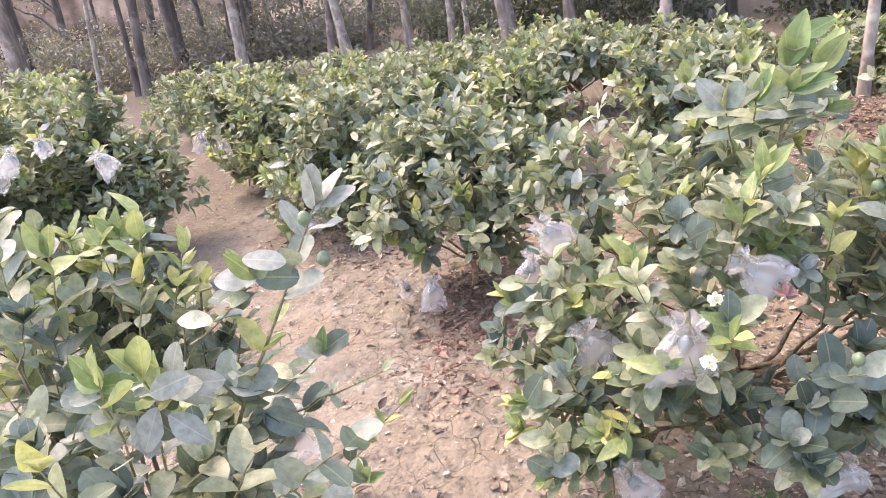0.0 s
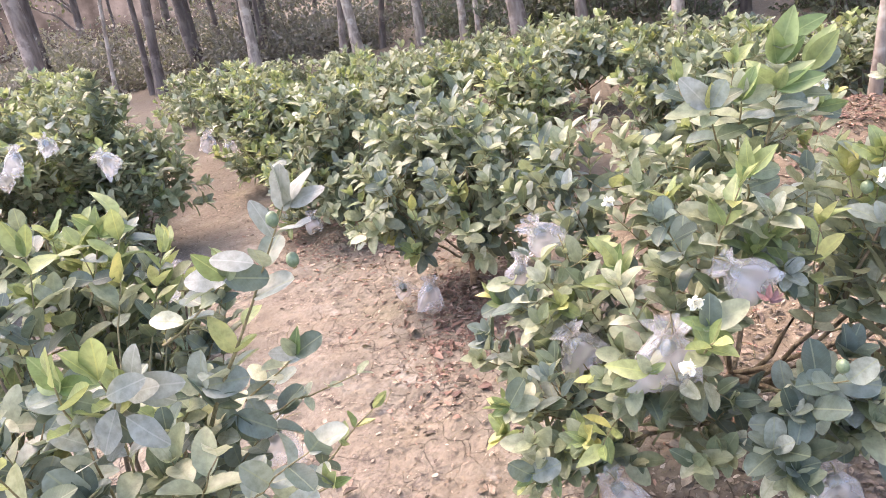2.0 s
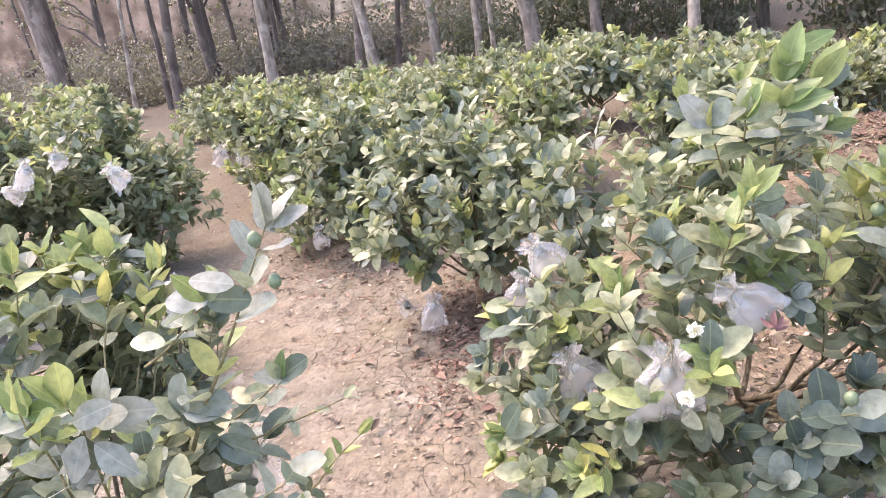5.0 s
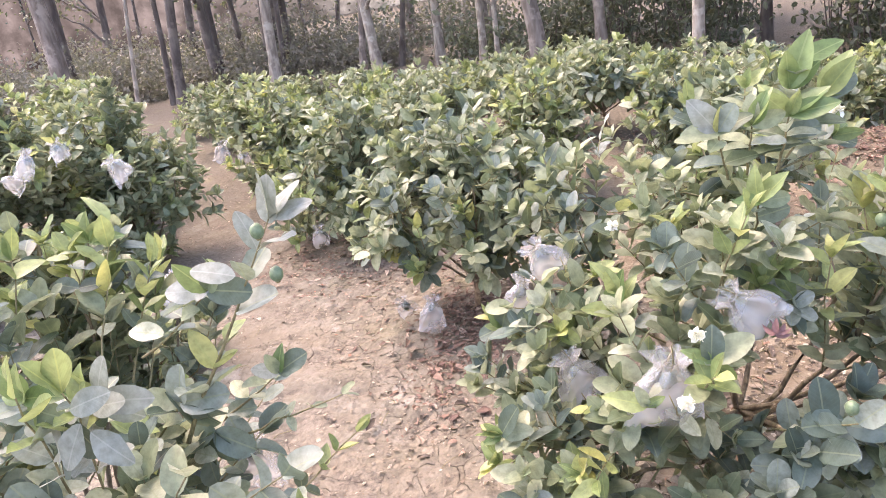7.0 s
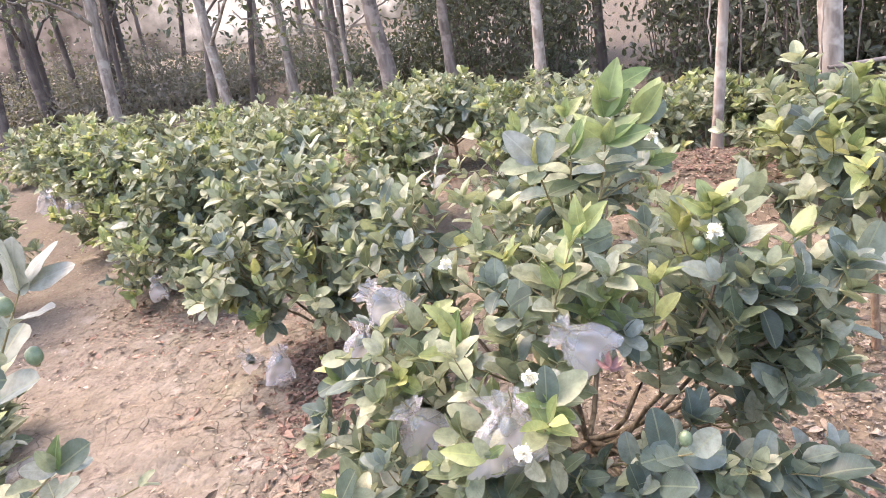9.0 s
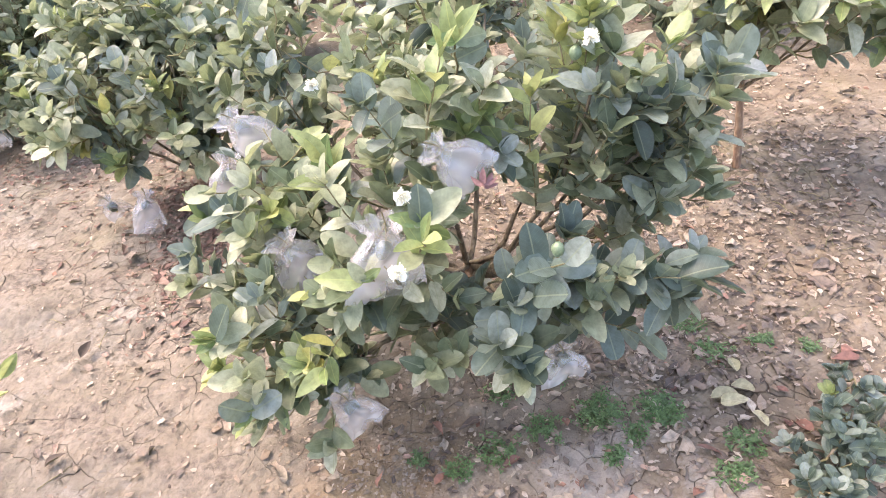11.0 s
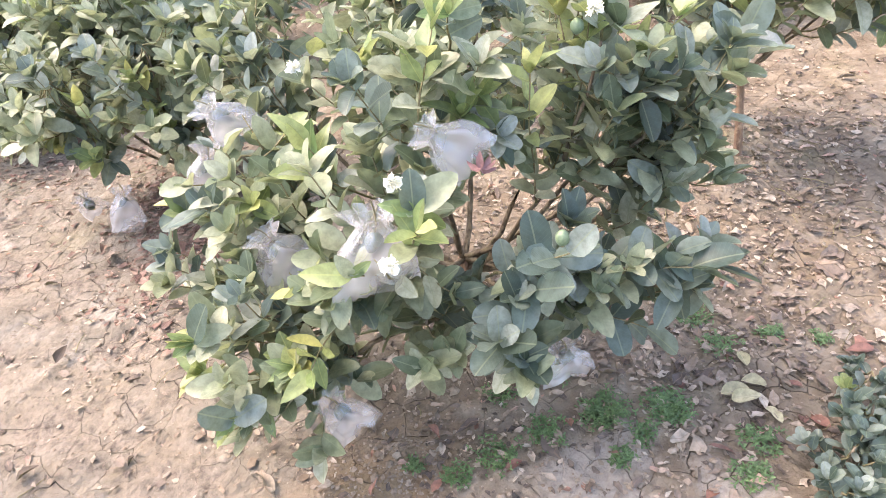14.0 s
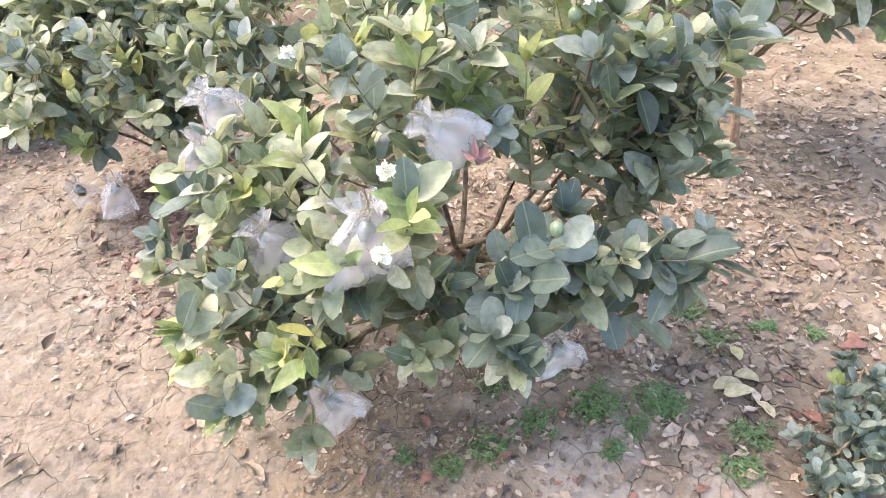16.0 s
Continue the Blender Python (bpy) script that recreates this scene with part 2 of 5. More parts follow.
film_mat, n, l, p = material("clear_polythene")
p.inputs["Base Color"].default_value = (0.88, 0.87, 0.89, 1)
p.inputs["Roughness"].default_value = 0.3
crease = noise_node(n, l, 9.0, 1.5)
bumped(n, l, p, crease, 0.3, 0.006)
lit = n.new("ShaderNodeBsdfTranslucent")
lit.inputs["Color"].default_value = (0.86, 0.85, 0.87, 1)
body = n.new("ShaderNodeMixShader")
body.inputs[0].default_value = 0.45
l.new(p.outputs[0], body.inputs[1])
l.new(lit.outputs[0], body.inputs[2])
clear = n.new("ShaderNodeBsdfTransparent")
ms = n.new("ShaderNodeMixShader")
l.new(ramp(n, l, crease, [(0.36, (0.13, 0.13, 0.13)), (0.68, (0.40, 0.40, 0.40))]), ms.inputs[0])
l.new(clear.outputs[0], ms.inputs[1])
l.new(body.outputs[0], ms.inputs[2])
shine = n.new("ShaderNodeBsdfGlossy")
shine.inputs["Roughness"].default_value = 0.2
ms2 = n.new("ShaderNodeMixShader")
ms2.inputs[0].default_value = 0.09
l.new(ms.outputs[0], ms2.inputs[1])
l.new(shine.outputs[0], ms2.inputs[2])
l.new(ms2.outputs[0], n["Material Output"].inputs["Surface"])

fruit_mat, n, l, p = material("unripe_guava_skin")
l.new(ramp(n, l, noise_node(n, l, 120.0), [(0.3, (0.10, 0.15, 0.085)), (0.7, (0.17, 0.225, 0.13))]), p.inputs["Base Color"])
p.inputs["Roughness"].default_value = 0.4
shrunk_mat, n, l, p = material("dark_guava_skin")
l.new(ramp(n, l, noise_node(n, l, 120.0), [(0.3, (0.02, 0.035, 0.022)), (0.7, (0.055, 0.085, 0.055))]), p.inputs["Base Color"])
p.inputs["Roughness"].default_value = 0.4
petal_mat, n, l, p = material("white_petal")
l.new(ramp(n, l, noise_node(n, l, 150.0), [(0.3, (0.74, 0.75, 0.66)), (0.7, (0.86, 0.86, 0.80))]), p.inputs["Base Color"])
p.inputs["Roughness"].default_value = 0.6
stamen_mat, n, l, p = material("cream_stamen")
l.new(ramp(n, l, noise_node(n, l, 200.0), [(0.3, (0.70, 0.66, 0.45)), (0.7, (0.85, 0.82, 0.66))]), p.inputs["Base Color"])
bloom_mat, n, l, p = material("withered_bloom")
l.new(ramp(n, l, noise_node(n, l, 90.0), [(0.3, (0.15, 0.07, 0.065)), (0.7, (0.27, 0.15, 0.14))]), p.inputs["Base Color"])
p.inputs["Roughness"].default_value = 0.7
tie_mat, n, l, p = material("tie_string")
p.inputs["Base Color"].default_value = (0.12, 0.12, 0.11, 1)


# ---- geometry helpers ----
UP = np.array((0.0, 0.0, 1.0))


def unit(v):
    v = np.asarray(v, float)
    return v / np.maximum(np.linalg.norm(v, axis=-1, keepdims=True), 1e-9)


def tri_mesh(name, verts, tris, uvs=None, mats=(), slots=None, smooth=True):
    """A mesh from arrays: corners, triangles, one UV a corner, and a material slot a triangle."""
    me = bpy.data.meshes.new(name)
    verts, tris = np.asarray(verts, np.float32).reshape(-1, 3), np.asarray(tris, np.int32).reshape(-1, 3)
    me.vertices.add(len(verts))
    me.vertices.foreach_set("co", verts.ravel())
    me.loops.add(tris.size)
    me.loops.foreach_set("vertex_index", tris.ravel())
    me.polygons.add(len(tris))
    me.polygons.foreach_set("loop_start", np.arange(0, tris.size, 3, dtype=np.int32))
    if uvs is not None:
        layer = me.uv_layers.new(name="UVMap")
        layer.data.foreach_set("uv", np.asarray(uvs, np.float32)[tris.ravel()].ravel())
    for m in mats:
        me.materials.append(m)
    if slots is not None:
        me.polygons.foreach_set("material_index", np.asarray(slots, np.int32))
    me.polygons.foreach_set("use_smooth", np.full(len(tris), smooth))
    me.update(calc_edges=True)
    me.validate()
    return me


def child(name, data, parent, label=""):
    ob = new(name, data)
    ob.parent = parent
    return tagged(ob, label)


def thing(name, place, label, category, group="", kind=""):
    root = new(name)
    root.location = place
    root.empty_display_size = 0.1
    return tagged(root, label, category, group, kind)


def leaf_template(stations, widths, wide=0.5):
    """A leaf of length 1 along x: corners (x, y, side), UVs and triangles."""
    x, y, tris = [0.0], [0.0], []
    for s, w in zip(stations, widths):
        x += [s, s, s]
        y += [w * wide / 2, 0.0, -w * wide / 2]
    x.append(1.0), y.append(0.0)
    k, last = len(stations), 1 + 3 * len(stations)
    tris += [(0, 2, 1), (0, 3, 2)]
    for i in range(k - 1):
        a, b = 1 + 3 * i, 4 + 3 * i
        for j in (0, 1):
            tris += [(a + j, a + j + 1, b + j), (a + j + 1, b + j + 1, b + j)]
    a = last - 3
    tris += [(a, a + 1, last), (a + 1, a + 2, last)]
    x, y = np.array(x), np.array(y)
    return x, y, np.stack([x, 0.5 + y / wide], 1), np.array(tris)


LEAF_FINE = leaf_template((0.03, 0.12, 0.28, 0.46, 0.66, 0.84, 0.95), (0.24, 0.60, 0.91, 1.0, 0.92, 0.65, 0.34), 0.54)
LEAF_ROUND = leaf_template((0.03, 0.12, 0.28, 0.48, 0.68, 0.85, 0.95), (0.28, 0.64, 0.92, 1.0, 0.97, 0.78, 0.48), 0.63)
LEAF_DRY = leaf_template((0.12, 0.3, 0.55, 0.8), (0.45, 0.95, 0.9, 0.45), 0.46)
LEAF_MID = leaf_template((0.1, 0.34, 0.62, 0.88), (0.5, 0.97, 0.92, 0.45), 0.50)
LEAF_BIT = leaf_template((0.3, 0.75), (0.95, 0.6), 0.48)
LEAF_FAR = leaf_template((0.25, 0.68), (0.9, 0.85), 0.52)
LEAF_LOW = leaf_template((0.45,), (1.0,), 0.55)


def leaf_shape(template, fold, curl, wavy, phase):
    x, y, _, _ = template
    fold, curl, wavy, phase = (np.asarray(v, float).reshape(-1, 1) for v in (fold, curl, wavy, phase))
    z = fold * np.abs(y) - curl * x ** 2 * 0.5 + wavy * np.sin(x * 9 + phase) * y
    return np.broadcast_to(x, z.shape), np.broadcast_to(y, z.shape), z


def leaf_mass(template, at, along, normal, size, rng, fold=0.35, curl=0.3):
    """Corners, triangles and UVs of many leaves at once."""
    k = len(at)
    across = unit(np.cross(normal, along))
    normal = np.cross(along, across)
    x, y, z = leaf_shape(template, rng.normal(fold, 0.2, k), rng.normal(curl, 0.25, k), rng.normal(0, 0.12, k), rng.uniform(0, 6, k))
    size = size.reshape(-1, 1, 1)
    v = at[:, None] + size * (x[..., None] * along[:, None] + y[..., None] * across[:, None] + z[..., None] * normal[:, None])
    per = v.shape[1]
    tris = (template[3][None] + (np.arange(k) * per)[:, None, None]).reshape(-1, 3)
    return v.reshape(-1, 3), tris, np.tile(template[2], (k, 1))


def tube(path, radii, sides, bag):
    """Adds a tapered tube along the path to bag = [corners, triangles, count]."""
    path = np.asarray(path, float)
    d = unit(np.gradient(path, axis=0))
    ref = np.where(np.abs(d[:, 2:3]) > 0.9, np.array([[1.0, 0, 0]]), np.array([[0, 0, 1.0]]))
    a = unit(np.cross(d, ref))
    b = np.cross(d, a)
    ang = np.linspace(0, 2 * np.pi, sides, endpoint=False)
    ring = np.cos(ang)[None, :, None] * a[:, None] + np.sin(ang)[None, :, None] * b[:, None]
    v = path[:, None] + ring * np.asarray(radii, float)[:, None, None]
    k, start = len(path), bag[2]
    i, j = np.meshgrid(np.arange(k - 1), np.arange(sides), indexing="ij")
    p00, p01 = i * sides + j, i * sides + (j + 1) % sides
    t = np.concatenate([np.stack([p00, p01, p00 + sides], -1).reshape(-1, 3), np.stack([p01, p01 + sides, p00 + sides], -1).reshape(-1, 3)])
    cap = np.array([[(k - 1) * sides, (k - 1) * sides + q, (k - 1) * sides + q + 1] for q in range(1, sides - 1)])
    bag[0].append(v.reshape(-1, 3)), bag[1].append(np.concatenate([t, cap]) + start)
    bag[2] += k * sides


def tube_mesh(name, bag, mat):
    return tri_mesh(name, np.concatenate(bag[0]), np.concatenate(bag[1]), None, (mat,))


def bend(a, b, lift, steps, rng, wander=0.0):
    """A curved way from a to b, bowed by lift (a vector), with a little wander."""
    t = np.linspace(0, 1, steps)[:, None]
    a, b = np.asarray(a, float), np.asarray(b, float)
    out = a + (b - a) * t + 4 * t * (1 - t) * np.asarray(lift, float)
    if wander:
        out[1:-1] += rng.normal(0, wander, (steps - 2, 3))
    return out


# leaves that are objects of their own share these meshes
def leaf_meshes(name, mat, k, seed, fold=0.35, curl=0.35, shape=LEAF_FINE):
    rng, out = np.random.default_rng(seed), []
    for i in range(k):
        x, y, z = leaf_shape(shape, rng.normal(fold, 0.15, 1), rng.normal(curl, 0.25, 1), rng.normal(0, 0.14, 1), rng.uniform(0, 6, 1))
        out.append(tri_mesh(name, np.stack([x[0], y[0], z[0]], 1), shape[3], shape[2], (mat,)))
    return out


LEAF_LANCE = leaf_template((0.03, 0.12, 0.28, 0.44, 0.64, 0.83, 0.95), (0.22, 0.58, 0.92, 1.0, 0.86, 0.52, 0.20), 0.48)
LEAVES = {"old": leaf_meshes("leaf", leaf_old, 6, 1), "dark": leaf_meshes("leaf", leaf_dark, 6, 2, 0.28, 0.3, LEAF_ROUND), "young": leaf_meshes("leaf", leaf_young, 4, 3, 0.5, 0.15, LEAF_LANCE),
          "pale": leaf_meshes("leaf", leaf_pale, 3, 4, 0.25, 0.3), "fresh": leaf_meshes("leaf", leaf_fresh, 4, 5, 0.45, 0.25, LEAF_LANCE)}


def leaf_object(parent, meshes, at, along, normal, size, label=""):
    along = unit(along)
    across = unit(np.cross(normal, along))
    normal = np.cross(along, across)
    ob = child("leaf", meshes, parent, label)
    m = Matrix.Identity(4)
    for c, v in enumerate((along, across, normal)):
        for r in range(3):
            m[r][c] = v[r] * size
    m.translation = Vector(at)
    ob.matrix_local = m
    return ob


# ---- guava bushes ----
# bags on the fruit: middle, height, width, turn, tilt; the leaves make way for them
BAGS = [((0.645, 1.72, 0.58), 0.15, 0.13, 10, (-8, -24)), ((0.58, 2.05, 0.79), 0.13, 0.125, -15, (22, -30)), ((0.49, 2.09, 0.64), 0.17, 0.11, 20, (5, 14)), ((0.83, 1.48, 0.70), 0.17, 0.16, 10, (0, 8)),
        ((1.01, 1.51, 0.865), 0.13, 0.11, 10, (-10, -48)), ((0.69, 1.47, 0.30), 0.13, 0.11, 10, (0, -18)), ((1.22, 1.49, 0.25), 0.12, 0.13, 0, (0, -8)), ((0.03, 2.90, 0.20), 0.15, 0.12, 20, (0, 10))] + [
        ((-0.09, 2.92, 0.22), 0.11, 0.10, 20, (0, -20)), ((-0.82, 4.02, 0.22), 0.14, 0.11, 0, (10, 0)), ((-2.27, 5.95, 0.42), 0.20, 0.16, 0, (0, 10)), ((-2.02, 5.80, 0.36), 0.17, 0.13, 50, (0, 0)),
        ((-1.89, 3.84, 0.85), 0.15, 0.13, 30, (0, -35)), ((-2.36, 3.72, 0.96), 0.18, 0.12, 0, (0, 10)), ((-2.48, 3.72, 0.86), 0.10, 0.15, 70, (0, 60)), ((-2.20, 3.80, 1.00), 0.14, 0.12, 70, (0, -10)), ((-1.02, 2.62, 0.57), 0.17, 0.14, 0, (0, 55)), ((-0.10, 1.34, 0.68), 0.14, 0.11, 20, (0, 8))]
def guava_bush(base, lobes, label, seed, leaf=0.07, pieces=0, side=(0.5, 0.3), fork=0.16, trunk=0.02, young=0.16, dark=0.0, fine=2, dense=1.0, group="guava bushes in rows", shoots=True):
    """lobes: (x, y, z, radius, twigs) in the world; pieces: how many leaves towards the plan's point side are objects of their own."""
    rng = np.random.default_rng(seed)
    root = thing("guava_bush", (base[0], base[1], 0), label, "bush", group)
    o = np.array((base[0], base[1], 0.0))
    bag = [[], [], 0]
    top = np.array((rng.normal(0, 0.015), rng.normal(0, 0.015), fork))
    tube(bend((0, 0, -0.03), top, (rng.normal(0, 0.012), rng.normal(0, 0.012), 0), 6, rng, 0.003), np.linspace(trunk * 1.3, trunk * 0.9, 6), 8, bag)
    child("trunk", tube_mesh("trunk", bag, bark_guava), root, "smooth reddish-brown stem")
    twigs = [[], [], 0]
    at, along, normal, size, shade = [], [], [], [], []
    for cx, cy, cz, r, count in lobes:
        # the front bush's low branches carry mature leaves, mostly darkened in colour for shade
        low_spray = 1.05 < cx < 1.6 and 1.3 < cy < 2 and cz < 0.75
        c = np.array((cx, cy, cz)) - o
        flat = c - top
        lift = np.array((flat[0] * 0.12, flat[1] * 0.12, -0.05 * abs(flat[2]) - 0.02))
        way = bend(top - (0, 0, rng.uniform(0, 0.06)), c + (0, 0, r * 0.35), lift, 9, rng, 0.008)
        lb = [[], [], 0]
        tube(way, np.linspace(trunk * 0.45, 0.003, 9), 6, lb)
        child("limb", tube_mesh("limb", lb, bark_limb), root)
        for q in range(max(3, int(count * dense))):
            d = unit(rng.normal(0, 1, 3) + (0, 0, 0.25))
            tip = c + d * r * rng.uniform(0.55, 1.05) * np.array((1, 1, 0.95))
            tip[2] = max(tip[2], 0.09)
            start = way[int(rng.integers(4, 9))]
            gap = tip - start
            path = bend(start, tip, (0, 0, -0.17 * np.linalg.norm(gap)), 6, rng, 0.004)
            tube(path, np.linspace(0.0032, 0.0015, 6), 4 if fine else 3, twigs)
            long = np.linalg.norm(gap)
            pairs = max(3, int(long / (leaf * 0.5)))
            turn = rng.uniform(0, 3)
            tipdir = unit(path[-1] - path[-3] + UP * 0.03)
            is_new = rng.random() < young and tip[2] > 0.35 * (cz - o[2]) and not low_spray
            is_dark = rng.random() < dark + (0.35 if low_spray else 0.0)
            tone = 1 if is_dark else 0
            for s in np.linspace(0.32, 0.97, pairs):
                i = min(int(s * 5), 4)
                p = path[i] + (path[i + 1] - path[i]) * (s * 5 - i)
                td = unit(path[i + 1] - path[i])
                turn += 1.57 + rng.normal(0, 0.25)
                ref = unit(np.cross(td, (0.3, 0.2, 0.93)))
                ax = ref * math.cos(turn) + np.cross(td, ref) * math.sin(turn)
                for sg in (1, -1):
                    if rng.random() < 0.12:
                        continue
                    a = unit(td * rng.uniform(0.45, 1.0) + ax * sg + UP * rng.normal(0.12, 0.25))
                    nrm = UP * 0.85 + td * 0.45 - ax * sg * 0.3 + rng.normal(0, 0.36, 3)
                    at.append(p), along.append(a), normal.append(nrm)
                    fresh = is_new and s > 0.72
                    size.append(leaf * rng.uniform(0.62, 1.2) * (0.9 if fresh else 1.0))
                    shade.append(2 if fresh else tone)
            # the end of the twig: an open tuft of upright leaves
            count_end = int(rng.integers(3, 6))
            ref = unit(np.cross(tipdir, (0.31, 0.22, 0.5)))
            spin = rng.uniform(0, 6.28)
            for q2 in range(count_end):
                w = spin + q2 * 2.4
                out = ref * math.cos(w) + np.cross(tipdir, ref) * math.sin(w)
                a = unit(tipdir * rng.uniform(0.6, 1.2) + out * 0.75 + UP * 0.25)
                at.append(tip), along.append(a), normal.append(tipdir * 0.6 - out * 0.5 + UP * 0.3 + rng.normal(0, 0.2, 3))
                size.append(leaf * rng.uniform(0.55, 1.0)), shade.append(2 if is_new else tone)
    tagged(child("twig_growth", tube_mesh("twig_growth", twigs, bark_twig), root), kind="stuff")
    at, along, normal = np.array(at), unit(np.array(along)), unit(np.array(normal))
    size, shade = np.array(size), np.array(shade)
    free = np.ones(len(at), bool)
    for place, tall, wide, turn, tilt in BAGS:
        mid_leaf = at + along * size[:, None] * 0.5 + o - np.array(place)
        for gap in ((0.0, 0.0, 0.0), (0.0, -0.07, 0.05), (0.0, -0.14, 0.11)):
            free &= np.linalg.norm(mid_leaf - np.array(gap), axis=1) > wide * 0.56
    at, along, normal, size, shade = at[free], along[free], normal[free], size[free], shade[free]
    order = np.argsort(np.hypot(at[:, 0] + o[0] - side[0], at[:, 1] + o[1] - side[1]) - 0.35 * at[:, 2])
    single, rest = order[:pieces], order[pieces:]
    for i in single:
        kind = ("old", "dark", "young")[shade[i]]
        leaf_object(root, LEAVES[kind][int(rng.integers(0, len(LEAVES[kind])))], at[i], along[i], normal[i], size[i])
    shape = (LEAF_ROUND if dark > 0.8 else LEAF_FINE) if fine == 2 else (LEAF_MID if fine else LEAF_FAR)
    per = len(shape[3])
    v, t, uv = leaf_mass(shape, at[rest], along[rest], normal[rest], size[rest], rng)
    mass = child("foliage", tri_mesh("foliage", v, t, uv, (leaf_old_mass, leaf_dark_mass, leaf_young_mass), np.repeat(shade[rest], per)), root)
    tagged(mass, kind="stuff")
    return root, o


def round_crown(base, height, radius, twigs, seed, low=0.3, k=8):
    """Lobes of an ordinary rounded bush."""
    rng = np.random.default_rng(seed)
    out = []
    for i in range(k):
        a = 2 * math.pi * (i + rng.uniform(-0.3, 0.3)) / k * 1.0
        ring = rng.uniform(0.35, 0.62) * radius
        r = radius * rng.uniform(0.40, 0.52)
        z = rng.uniform(low + r * 0.5, height - r) if i % 2 else rng.uniform(low + r * 0.4, (low + height) / 2)
        out.append((base[0] + ring * math.cos(a), base[1] + ring * math.sin(a), z, r, twigs // (k + 2)))
    out.append((base[0], base[1], height - radius * 0.48, radius * 0.46, twigs // (k + 2)))
    out.append((base[0] + rng.normal(0, 0.1), base[1] + rng.normal(0, 0.1), height - radius * 0.62, radius * 0.5, twigs // (k + 2)))
    return out


def sprig(root, o, foot, tip, pairs, leaf, kinds, seed, upright=0.3, lift=(0, 0, 0), first=0.3, thick=0.003):
    """One branch that can be told apart, with its leaves in crossed pairs; kinds: leaf kinds from the foot to the tip."""
    rng = np.random.default_rng(seed)
    a, b = np.array(foot) - o, np.array(tip) - o
    path = bend(a, b, lift, 8, rng, 0.003)
    bag = [[], [], 0]
    tube(path, np.linspace(thick, 0.0014, 8), 6, bag)
    child("branch", tube_mesh("branch", bag, bark_twig), root)
    turn = rng.uniform(0, 3)
    for s in np.linspace(first, 1.0, pairs):
        i = min(int(s * 7), 6)
        p = path[i] + (path[i + 1] - path[i]) * (s * 7 - i)
        td = unit(path[i + 1] - path[i])
        turn += 1.57 + rng.normal(0, 0.2)
        ref = unit(np.cross(td, (0.3, 0.2, 0.93)))
        ax = ref * math.cos(turn) + np.cross(td, ref) * math.sin(turn)
        kind = kinds[min(int(s * len(kinds)), len(kinds) - 1)]
        for sg in (1, -1):
            if rng.random() < 0.14:
                continue
            near_tip = s > 0.93
            along = unit(td * (1.5 if near_tip else rng.uniform(0.4, 0.8)) + ax * sg * (0.6 if near_tip else 1.0) + UP * upright * rng.uniform(0.3, 1.2))
            nrm = UP * 0.8 + rng.normal(0, 0.4, 3) - ax * sg * 0.5
            leaf_object(root, LEAVES[kind][int(rng.integers(0, len(LEAVES[kind])))], p, along, nrm, leaf * rng.uniform(0.8, 1.15))


def tuft(root, o, at, leaves, seed, foot=None, back=0.0):
    """A shoot end whose leaves can be told apart; leaves: (degrees from upright, length, kind)."""
    rng = np.random.default_rng(seed)
    at = np.array(at) - o
    foot = at * (0.62, 0.62, 1.0) - (0, 0, 0.14) if foot is None else np.array(foot) - o
    bag = [[], [], 0]
    tube(bend(foot, at, (0, 0, -0.01), 6, rng, 0.002), np.linspace(0.0032, 0.0018, 6), 6, bag)
    child("branch", tube_mesh("branch", bag, bark_twig), root)
    for step in (0.35, 0.62, 0.84):
        for sg in (1, -1):
            out = np.array((sg * math.cos(step * 9), sg * math.sin(step * 9) * 0.7, rng.uniform(0.1, 0.6)))
            kind = ("old", "dark", "old")[int(rng.integers(0, 3))]
            leaf_object(root, LEAVES[kind][int(rng.integers(0, len(LEAVES[kind])))], foot + (at - foot) * step, out, UP + rng.normal(0, 0.35, 3) - (0, 0.4, 0), rng.uniform(0.055, 0.08))
    for angle, size, kind in leaves:
        a = radians(angle)
        along = np.array((math.sin(a), rng.uniform(-0.3, 0.15) + back, math.cos(a)))
        nrm = np.array((-0.25, -0.75, 0.55)) + rng.normal(0, 0.25, 3)
        leaf_object(root, LEAVES[kind][int(rng.integers(0, len(LEAVES[kind])))], at - unit(along) * 0.004, along, nrm, size * 1.06)


# ---- ground ----
def spaced(a, b, step, far, grow):
    mid = list(np.arange(a, b, step))
    lo, hi, s = [], [], step
    x, y = a, mid[-1]
    while x > -far or y < far:
        s *= grow
        x, y = x - s, y + s
        lo.append(x), hi.append(y)
    return np.array(lo[::-1] + mid + hi)


gx, gy = spaced(-1.5, 2.6, 0.0145, 400, 1.13), spaced(0.9, 4.2, 0.0145, 400, 1.13)


